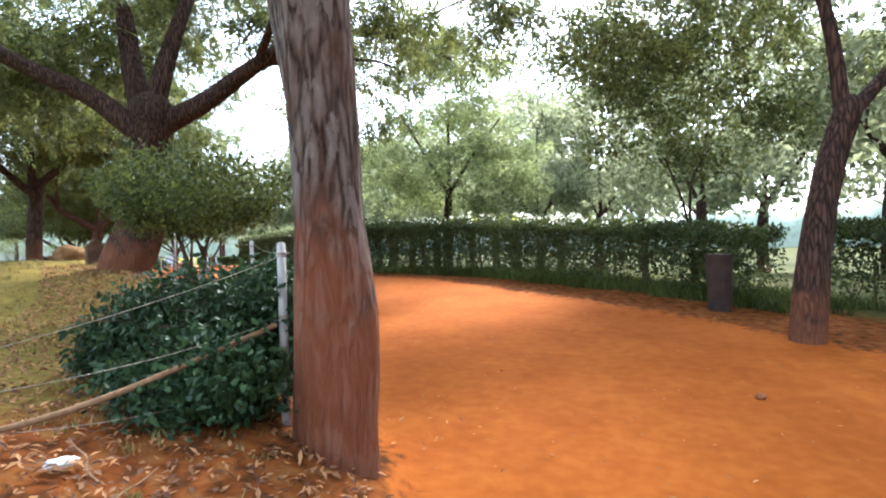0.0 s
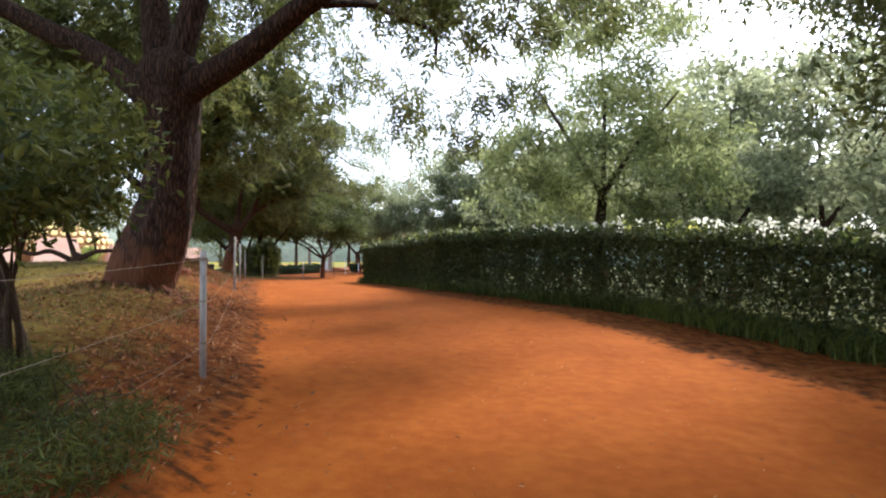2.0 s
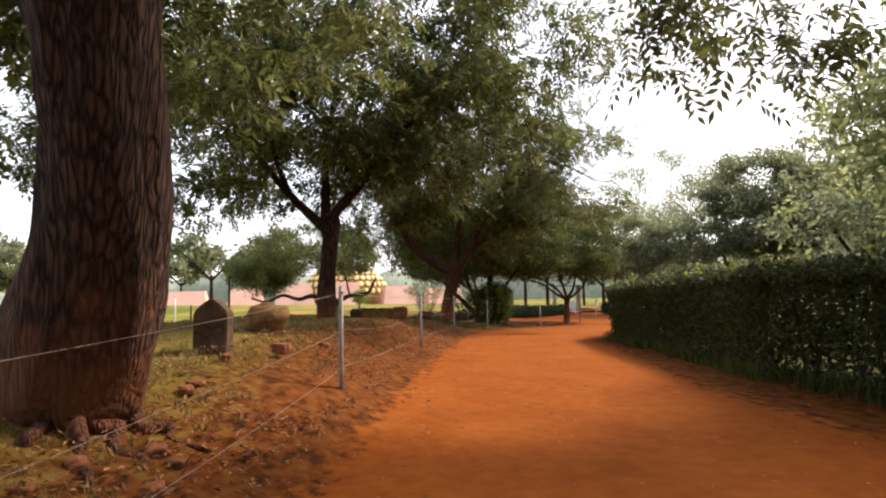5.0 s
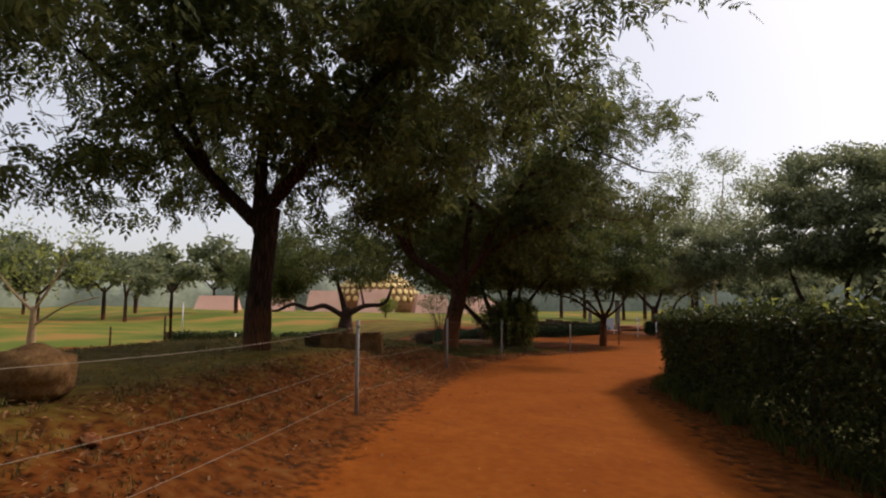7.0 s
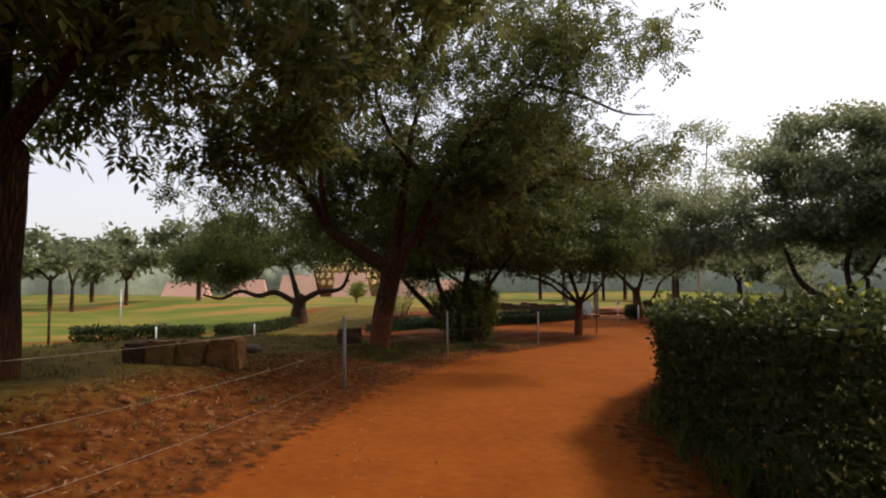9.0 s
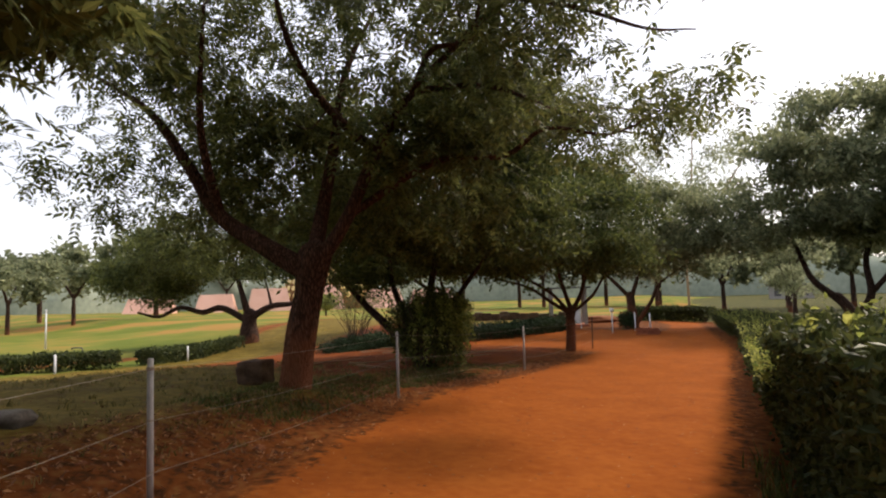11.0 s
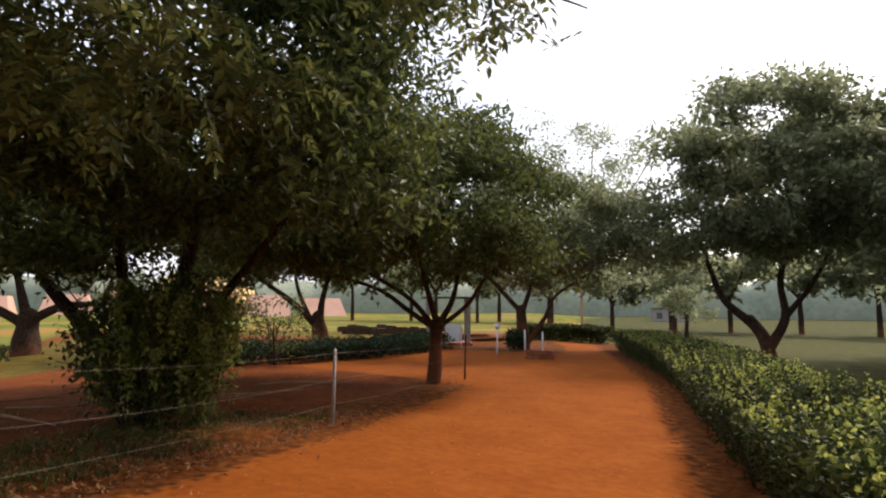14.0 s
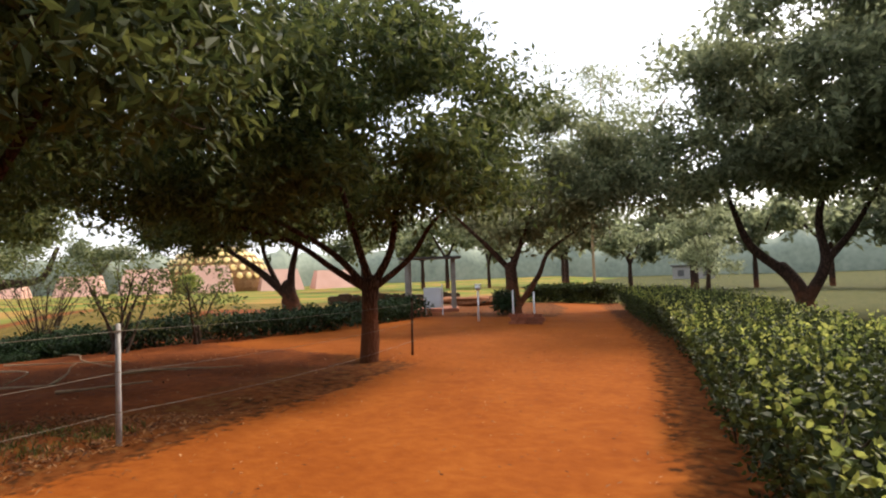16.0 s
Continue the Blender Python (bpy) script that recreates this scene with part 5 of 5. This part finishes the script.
# upright marker stone with a gabled top
bm = bmesh.new()
outline = [(-0.165, -0.15), (0.165, -0.15), (0.165, 0.37), (0.10, 0.445), (0.0, 0.51), (-0.10, 0.445), (-0.165, 0.37)]
front = [bm.verts.new((a, -0.1, b)) for a, b in outline]
back = [bm.verts.new((a, 0.1, b)) for a, b in outline]
bm.faces.new(front)
bm.faces.new(back[::-1])
for i in range(len(outline)):
    j = (i + 1) % len(outline)
    bm.faces.new((front[j], front[i], back[i], back[j]))
bmesh.ops.bevel(bm, geom=list(bm.edges), offset=0.012, segments=2, affect="EDGES")
marker = part("marker_stone", bm, STONE_DARK)
marker.matrix_world = pose(-5.25, 6.9, ground_at(-5.25, 6.9) - 0.02, -2, 0, 46)
tagged(marker, "thick upright brown marker stone with a gabled top on the bank", "stone")

make_stone("boulder", "rounded ochre boulder on the grassy bank", -6.85, 8.32, (0.62, 0.54, 0.44), 3, OCHRE, 20, 0.12, 0.2, 0.12)
make_stone("stone", "squat brown stone at the foot of a leaning tree", -13.95, 17.95, (0.54, 0.44, 0.42), 5, STONE_DARK, 35, 0.1, 0.16, 0.8)
make_stone("stone", "small red stone lying on the grass", -5.02, 7.52, (0.22, 0.12, 0.13), 7, BRICK, 15, 0.1, 0.1, 0.8)
make_stone("stone", "dark stone beside the earth blocks", -11.78, 14.59, (0.6, 0.35, 0.2), 8, STONE_GREY, 50, 0.15, 0.2, 0.5)
make_stone("stone", "dark stone beside the earth blocks", -11.84, 14.26, (0.5, 0.35, 0.18), 9, STONE_GREY, 10, 0.15, 0.2, 0.5)
make_stone("stone", "small dark stone lying on the path", 4.5, 0.1, (0.085, 0.06, 0.05), 10, CLOD, 0, 0.1)
make_stone("stone", "pale crumpled litter among dry leaves", 0.68, -2.05, (0.13, 0.06, 0.04), 11, WHITE, 25, 0.1, 0.35, 0.3, "litter")
blocks = tagged(new("earth_block_row"), "row of crumbling ochre earth blocks on the grass", "blocks")
blocks.matrix_world = pose(-10.94, 13.36, ground_at(-10.94, 13.36), 0, 0, 48)
for i, (a, w, h) in enumerate([(-0.42, 0.30, 0.27), (-0.10, 0.38, 0.29), (0.27, 0.38, 0.28), (0.64, 0.38, 0.30)]):
    bm = bmesh.new()
    make_box(bm, (a - w / 2, -0.22, -0.1), (a + w / 2, 0.22, h), 0.04)
    bmesh.ops.subdivide_edges(bm, edges=bm.edges, cuts=3, use_grid_fill=True)
    for v in bm.verts:
        c = v.co + Vector((i * 5, 0, 0))
        v.co += noise.noise_vector(c * 5) * 0.035 + noise.noise_vector(c * 17) * 0.014
    part("block", bm, OCHRE if i else STONE_DARK, blocks, "" if i else "dark grey end block")

# stake at the end of the fence, and slim posts further on
def make_pole(name, label, x, y, h, r, mat, tilt=(0, 0), cross=0.0, category="post"):
    z = ground_at(x, y)
    bm = bmesh.new()
    bmesh.ops.create_cone(bm, segments=10, radius1=r, radius2=r * 0.85, depth=h + 0.2, cap_ends=True)
    bmesh.ops.translate(bm, verts=bm.verts, vec=(0, 0, (h + 0.2) / 2 - 0.2))
    if cross:
        make_box(bm, (-cross / 2, -0.02, h - 0.03), (cross / 2, 0.02, h), 0.005)
        make_box(bm, (-0.06, -0.05, h - 0.16), (0.06, 0.05, h - 0.04), 0.01)
    for f in bm.faces:
        f.smooth = True
    ob = part(name, bm, mat)
    ob.matrix_world = pose(x, y, z, tilt[0], tilt[1], 0)
    return tagged(ob, label, category)


make_pole("stake", "thin dark wooden stake at the end of the fence", -14.82, 29.24, 0.95, 0.022, BARK, (0, 1.5))
make_pole("post", "slim white post at the edge of the clearing", -17.1, 34.75, 0.98, 0.028, WHITE, (0, 0.5), 0.22)
make_pole("post", "short white post by the brick kerb", -16.75, 36.0, 0.75, 0.028, WHITE)
make_pole("post", "short white post by the brick kerb", -16.3, 36.4, 0.7, 0.028, WHITE)
make_pole("post", "dark slim post standing on the lawn", -15.6, 11.75, 1.35, 0.035, BARK)
make_pole("post", "brown slim post at the edge of the lawn", -24.2, 14.0, 1.25, 0.04, BARK)
make_pole("post", "brown slim post at the edge of the lawn", -26.0, 12.6, 0.9, 0.04, BARK)
make_pole("sprinkler_post", "white sprinkler post with a crosspiece in the field", -46.0, 21.2, 2.3, 0.05, WHITE, (0, 0), 0.5, "sprinkler")
make_pole("post", "low white post in front of the clipped hedge", -28.2, 18.2, 0.6, 0.04, WHITE)
make_pole("post", "low white post in front of the clipped hedge", -29.6, 23.0, 0.6, 0.04, WHITE)
hook = [Vector((0, 0, -0.1)), Vector((0, 0, 0.45)), Vector((0.03, 0, 0.52)), Vector((0.10, 0, 0.55)), Vector((0.5, 0.1, 0.55)), Vector((0.56, 0.1, 0.50))]
pipe = attach("pipe", tube_mesh("pipe", curve_points(hook, 4), (0.025, 0.025), 8), SLATE)
pipe.matrix_world = pose(-33.5, 20.2, ground_at(-33.5, 20.2), 0, 0, 200)
tagged(pipe, "bent dark standpipe at the field's edge", "pipe")

# litter bin by the end of the hedge
bin_ob = tagged(new("litter_bin"), "dark litter bin with a dull red rim beside the hedge", "bin")
bin_ob.location = (5.72, 3.62, ground_at(5.72, 3.62))
bm = bmesh.new()
bmesh.ops.create_cone(bm, segments=20, radius1=0.15, radius2=0.17, depth=0.72, cap_ends=True)
bmesh.ops.translate(bm, verts=bm.verts, vec=(0, 0, 0.34))
part("body", bm, RUST, bin_ob)
bm = bmesh.new()
bmesh.ops.create_cone(bm, segments=20, radius1=0.185, radius2=0.18, depth=0.06, cap_ends=True)
bmesh.ops.translate(bm, verts=bm.verts, vec=(0, 0, 0.73))
bmesh.ops.bevel(bm, geom=list(bm.edges), offset=0.012, segments=2, affect="EDGES")
part("rim", bm, RUST, bin_ob, "dull red-brown rim")

# brown rope slung along the fence, and fallen sticks
rope_pts = curve_points([(1.29, -1.22, 0.84), (1.0, -1.47, 0.72), (0.75, -1.63, 0.62), (0.56, -1.79, 0.56), (0.4, -1.95, 0.53), (0.2, -2.11, 0.51), (-0.4, -2.7, 0.45)], 8)
tagged(attach("rope", tube_mesh("rope", rope_pts, (0.014, 0.015), 8, 0.25, 4), ROPE), "thick brown rope slung low along the fence", "rope")
sticks = random.Random(9)
for x, y, ln, a in [(-16.4, 26.3, 1.6, 0.4), (-16.2, 22.2, 1.4, 0.9), (-15.6, 21.5, 1.0, 0.2), (-17.6, 25.2, 1.5, 2.6), (-15.9, 25.0, 1.1, 0.7), (0.75, -2.0, 0.5, 2.4), (1.05, -2.2, 0.45, 1.6), (-16.8, 24.4, 1.2, 0.3), (-17.0, 23.4, 1.3, 1.9)]:
    pts = []
    for i in range(5):
        k = (i / 4 - 0.5) * ln
        px, py = x + math.cos(a) * k + sticks.uniform(-0.03, 0.03) * ln, y + math.sin(a) * k + sticks.uniform(-0.03, 0.03) * ln
        pts.append((px, py, ground_at(px, py) + 0.03 + (0.10 * i / 4 if ln > 1 else 0.0)))
    tagged(attach("stick", tube_mesh("stick", curve_points(pts, 4), (0.018, 0.007) if ln > 0.6 else (0.006, 0.003), 7, 0.2, int(x * 10)), STEM_PALE if ln > 0.6 else STEM_DRY), "pale fallen branch lying on red soil", "branch", "fallen branches")
for i, line in enumerate([((-22.8, 26.8), (-21.2, 26.7), (-19.7, 26.2), (-17.9, 25.9)), ((-17.2, 25.7), (-16.9, 26.1), (-16.7, 26.4)), ((-16.6, 20.4), (-17.2, 21.5), (-17.8, 22.4), (-18.4, 23.6)), ((-19.6, 25.0), (-18.4, 25.0), (-17.6, 24.5)), ((-21.5, 25.6), (-20.0, 25.5), (-18.6, 26.4))]):
    pts = [(px, py, ground_at(px, py) + 0.02 + 0.03 * (k % 2)) for k, (px, py) in enumerate(line)]
    tagged(attach("stick", tube_mesh("stick", curve_points(pts, 6), (0.017, 0.008), 7, 0.1, i), STEM_PALE), "long pale fallen branch lying on red soil", "branch", "fallen branches")

# exposed roots at the huge tree
for i, (dx, dy, ln) in enumerate([(0.75, 0.15, 0.62), (0.6, -0.35, 0.5), (0.2, -0.7, 0.5), (0.55, 0.5, 0.55), (-0.4, -0.6, 0.45), (0.7, -0.1, 0.8)]):
    b = Vector((-3.70, 5.38, 0))
    pts = []
    for k in range(6):
        q = b + Vector((dx, dy, 0)).normalized() * (0.24 + ln * k / 5)
        pts.append((q.x + 0.06 * math.sin(2.3 * k + i), q.y + 0.05 * math.cos(3.1 * k + i), ground_at(q.x, q.y) + 0.07 * (1 - k / 5) + 0.02 * math.sin(4 * k + i) - 0.02))
    tagged(attach("root", tube_mesh("root", curve_points(pts, 5), (0.06, 0.012), 12, 0.35, i * 3), BARK_RED), "gnarled red-dusted root at the huge tree's foot", "root", "roots of the huge tree")
for i, (x, y, w) in enumerate([(-2.95, 5.25, 0.26), (-2.75, 5.0, 0.20), (-3.15, 4.85, 0.2), (-2.65, 5.5, 0.24), (-2.45, 5.2, 0.15), (-1.85, 5.6, 0.13), (-2.9, 5.7, 0.2), (-0.2, 1.9, 0.28), (-0.9, 3.3, 0.16), (0.3, 1.0, 0.12)]):
    make_stone("clod", "lump of red earth on the worn bank", x, y, (w * 0.6, w * 0.45, w * 0.3), 60 + i, CLOD, 40 * i, 0.42, 0.4, 0.3, "earth", 3)
lumps = random.Random(31)
for i in range(24):
    y = lumps.uniform(4.5, 16.5)
    x = float(np.interp(y, [p[1] for p in FENCE], [p[0] for p in FENCE])) - lumps.uniform(-0.1, 1.5)
    w = lumps.uniform(0.07, 0.17)
    make_stone("clod", "lump of red earth on the worn bank", x, y, (w, w * 0.8, w * 0.55), 80 + i, CLOD, lumps.uniform(0, 360), 0.48, 0.5, 0.3, "earth", 3)


# ---- shelter, sign and kerb at the clearing ----
shelter = tagged(new("shelter"), "small open shelter with concrete posts and a flat slab roof", "shelter")
sz = ground_at(-20.7, 37.8)
shelter.matrix_world = pose(-21.2, 38.0, sz - 0.02, 0, 0, 36.5)
for a, b in ((-0.8, -0.65), (0.8, -0.65), (-0.8, 0.65), (0.8, 0.65)):
    bm = bmesh.new()
    make_box(bm, (a - 0.075, b - 0.075, -0.1), (a + 0.075, b + 0.075, 1.86), 0.012)
    part("post", bm, CONCRETE, shelter)
bm = bmesh.new()
make_box(bm, (-1.08, -0.95, 1.86), (1.08, 0.95, 1.93), 0.012)
part("roof", bm, SLATE, shelter, "thin dark slab roof")
bm = bmesh.new()
make_box(bm, (-0.95, -0.85, -0.1), (0.95, 0.85, 0.14), 0.02)
part("plinth", bm, BRICK, shelter, "low red plinth")
sign = tagged(new("notice_board"), "blank white notice board on thin posts", "sign")
sign.matrix_world = pose(-19.75, 36.2, ground_at(-19.75, 36.2), 0, 0, 36.5)
bm = bmesh.new()
make_box(bm, (-0.28, -0.015, 0.22), (0.28, 0.015, 0.86), 0.006)
part("panel", bm, WHITE, sign, "blank white panel")
for a, h in ((-0.22, 0.5), (0.31, 0.95)):
    bm = bmesh.new()
    bmesh.ops.create_cone(bm, segments=8, radius1=0.02, radius2=0.02, depth=h + 0.1, cap_ends=True)
    bmesh.ops.translate(bm, verts=bm.verts, vec=(a, 0.02, (h + 0.1) / 2 - 0.1))
    part("leg", bm, WHITE, sign)
kerb = tagged(new("brick_kerb"), "low brick kerb in front of the twin-trunked tree", "kerb")
kerb.matrix_world = pose(-15.5, 34.35, ground_at(-15.5, 34.35), 0, 0, 10)
brick_bm = bmesh.new()
make_box(brick_bm, (-0.1, -0.05, 0.0), (0.1, 0.05, 0.085), 0.008)
brick_me = bpy.data.meshes.new("brick")
brick_bm.to_mesh(brick_me)
brick_bm.free()
for row in range(3):
    for k in range(4):
        b = attach("brick", brick_me, BRICK, kerb)
        b.matrix_basis = pose(-0.30 + 0.215 * k + 0.06 * (row % 2), 0.01 * ((k * 7) % 3), row * 0.093 - 0.02, 0, 0, ((k * 5 + row) % 5) - 2)
for i, (x, y, w, h) in enumerate([(-24.5, 43.0, 3.6, 0.5), (-22.0, 42.2, 2.4, 0.6)]):
    make_stone("earth_mound", "low mound of red earth behind the shelter", x, y, (w, 1.6, h * 0.9), 20 + i, CLOD, 36 + 9 * i, 0.25, 0.2, 0.3, "mound")

# low rubble walls beyond the shelter
for x, y, turn, count in ((-29.6, 43.4, 34, 7), (-27.2, 45.4, 38, 6), (-32.6, 46.0, 30, 7)):
    wall = tagged(new("rubble_wall"), "low dark rubble wall at the edge of the field", "wall", "rubble walls")
    wall.matrix_world = pose(x, y, ground_at(x, y), 0, 0, turn)
    for k in range(count):
        bm = bmesh.new()
        make_box(bm, (k * 0.62 - 2.0, -0.25, -0.3), (k * 0.62 - 1.4, 0.25, 0.34 + 0.07 * ((k * 5) % 3)), 0.05)
        for v in bm.verts:
            v.co += noise.noise_vector(v.co * 3 + Vector((k, x, y))) * 0.06
        part("stone", bm, STONE_DARK, wall)

# ---- far buildings ----
hall = tagged(new("domed_hall"), "rose plaster hall with sloping petals and a gold-disc dome", "building")
hall.matrix_world = pose(-124, 83, -2.2, 0, 0, 60)
for a, w, h in ((-30, 11, 4.6), (-16.4, 9.5, 5.0), (-4.8, 10.5, 6.0), (7.4, 10, 6.4), (21.8, 10, 5.2), (34, 11, 4.6)):
    bm = bmesh.new()
    vs = [bm.verts.new(p) for p in ((a - w / 2, -4, -1), (a + w / 2, -4, -1), (a + w / 2, 5, -1), (a - w / 2, 5, -1), (a - w / 2 + 1.4, 0, h), (a + w / 2 - 1.4, 0, h), (a + w / 2 - 1.4, 4, h), (a - w / 2 + 1.4, 4, h))]
    for f in ((0, 1, 5, 4), (1, 2, 6, 5), (2, 3, 7, 6), (3, 0, 4, 7), (4, 5, 6, 7), (3, 2, 1, 0)):
        bm.faces.new([vs[i] for i in f])
    part("petal", bm, PINK, hall)
bm = bmesh.new()
bmesh.ops.create_uvsphere(bm, u_segments=40, v_segments=24, radius=12)
for v in bm.verts:
    v.co = Vector((v.co.x + 9, v.co.y + 14, v.co.z * 0.75 + 2.5))
part("dome", bm, OCHRE, hall)
disc_bm = bmesh.new()
bmesh.ops.create_uvsphere(disc_bm, u_segments=14, v_segments=8, radius=0.72)
for v in disc_bm.verts:
    v.co.y *= 0.25
disc_me = bpy.data.meshes.new("disc")
disc_bm.to_mesh(disc_me)
disc_bm.free()
for ring in range(5):
    up = radians(10 + 12 * ring)
    for k in range(17):
        w = radians(-84 + 10.5 * k + 5.2 * (ring % 2))
        d = attach("disc", disc_me, GOLD, hall)
        d.matrix_basis = pose(9 + 12.3 * math.cos(up) * math.sin(w), 14 - 12.3 * math.cos(up) * math.cos(w), 2.5 + 9.2 * math.sin(up), -math.degrees(up), 0, math.degrees(w))
house = tagged(new("house"), "small pale hazy house beyond the trees", "house")
house.matrix_world = pose(-38, 150, -2.6, 0, 0, 15)
bm = bmesh.new()
make_box(bm, (-4, -2, 0), (4, 2, 3.0), 0.05)
part("wall", bm, CONCRETE, house)
bm = bmesh.new()
make_box(bm, (-4.4, -2.4, 3.0), (4.4, 2.4, 3.3), 0.05)
part("roof", bm, SLATE, house)
for a in (-2.4, 0.0, 2.4):
    bm = bmesh.new()
    make_box(bm, (a - 0.6, -2.06, 0.9), (a + 0.6, -1.95, 2.2), 0.02)
    part("window", bm, SLATE, house)

# ---- litter, grass and grit ----
rng = np.random.default_rng(77)


def scatter(count, y0, y1, d0, d1, power=1.0):
    """Places beside the fence line: d to its left (d0 to d1)."""
    y = rng.uniform(y0, y1, count)
    ys = np.array([p[1] for p in FENCE])
    xs = np.array([p[0] for p in FENCE])
    d = d0 + (d1 - d0) * rng.uniform(0, 1, count) ** power
    x = np.interp(y, ys, xs) - d * 0.8
    y2 = y - d * 0.55
    return np.stack([x, y2, land(x, y2)], axis=1)


def flat_leaves(name, label, places, length, width, mat, lift=0.012, tilt=0.35):
    k = len(places)
    a = rng.uniform(0, 2 * math.pi, k)
    size = rng.uniform(0.6, 1.3, (k, 1))
    d = np.stack([np.cos(a), np.sin(a), rng.normal(0, tilt, k)], axis=1)
    s = np.stack([-np.sin(a), np.cos(a), rng.normal(0, tilt, k)], axis=1)
    L, W = length * size, width * size * 0.5
    b = places + np.array([0, 0, lift])
    b = b + np.stack([np.zeros(k), np.zeros(k), rng.uniform(0, 0.02, k) + np.abs(d[:, 2]) * length * 0.5], axis=1)
    curl = np.array([0, 0, 1]) * W * 0.5
    v = np.stack([b - d * L / 2, b + s * W + curl, b + d * L / 2, b - s * W + curl], axis=1).reshape(-1, 3)
    ob = attach(name, mesh_of(name, v, np.arange(4 * k).reshape(-1, 4)), mat)
    return tagged(ob, label, "leaves", kind="stuff")


lit = np.concatenate([scatter(17000, -4, 7, -0.25, 2.4, 0.9), scatter(7000, 7, 19, -0.25, 1.5, 0.8), scatter(8000, 19, 25, -0.25, 1.6, 0.8), scatter(3000, -2, 30, 0.0, 6.0), scatter(500, -4, 26, -1.3, 0.0, 0.6)])
flat_leaves("leaf_litter", "curled dry brown leaves strewn over the verge", lit, 0.048, 0.018, LITTER)
px = []
cy = rng.uniform(-4, 36, 4600)
hx = np.interp(cy, [p[1] for p in HEDGE], [p[0] for p in HEDGE])
lx = np.interp(cy, [p[1] for p in FENCE], [p[0] for p in FENCE])
k = rng.beta(0.8, 0.8, 4600)
cx = lx + (hx - lx) * k
flat_leaves("path_leaves", "scattered dry leaf bits lying on the path", np.stack([cx, cy, land(cx, cy)], axis=1), 0.036, 0.013, LITTER, 0.01, 0.15)


def grass_blades(name, label, places, height, mat):
    k = len(places)
    a = rng.uniform(0, 2 * math.pi, k)
    h = height * rng.uniform(0.5, 1.3, k)
    lean = rng.normal(0, 0.45, (k, 2)) * h[:, None]
    w = np.stack([np.cos(a), np.sin(a), np.zeros(k)], axis=1) * (0.004 + 0.02 * max(0, height - 0.06))
    tip = places + np.stack([lean[:, 0], lean[:, 1], h], axis=1)
    mid = places + np.stack([lean[:, 0] * 0.35, lean[:, 1] * 0.35, h * 0.6], axis=1)
    v = np.stack([places - w, places + w, mid + w * 0.8, tip, mid - w * 0.8], axis=1).reshape(-1, 3)
    i = np.arange(k)[:, None] * 5
    f = np.concatenate([i + np.array([[0, 1, 2, 4]]), i + np.array([[4, 2, 3, 3]])], axis=0)
    me = bpy.data.meshes.new(name)
    me.from_pydata(v.tolist(), [], [tuple(q) if q[2] != q[3] else tuple(q[:3]) for q in f.tolist()])
    return tagged(attach(name, me, mat), label, "grass", kind="stuff")


tufts = scatter(2400, -3, 24, 0.3, 6.0, 1.2)
blades = np.repeat(tufts, 10, axis=0) + np.concatenate([rng.normal(0, 0.035, (24000, 2)), np.zeros((24000, 1))], axis=1)
grass_blades("grass", "short dry grass tufts on the bank", blades, 0.06, GRASS)
gy2 = np.concatenate([rng.uniform(3, 19, 500), rng.uniform(3.4, 9.5, 1100)])
gx2 = np.interp(gy2, [p[1] for p in HEDGE], [p[0] for p in HEDGE]) + np.concatenate([rng.uniform(-0.12, 0.5, 500), rng.uniform(-0.05, 1.3, 1100)])
tb = np.repeat(np.stack([gx2, gy2, land(gx2, gy2)], axis=1), 9, axis=0)
tb[:, :2] += rng.normal(0, 0.05, (len(tb), 2))
grass_blades("grass", "thin green weeds growing under the hedge", tb, 0.2, LEAF_SHRUB)
verge = scatter(900, 17, 24.5, 0.25, 1.7, 1.1)
vb = np.repeat(verge, 12, axis=0)
vb[:, :2] += rng.normal(0, 0.06, (len(vb), 2))
grass_blades("grass", "short dark green grass along the shaded verge", vb, 0.075, LEAF_SHRUB)
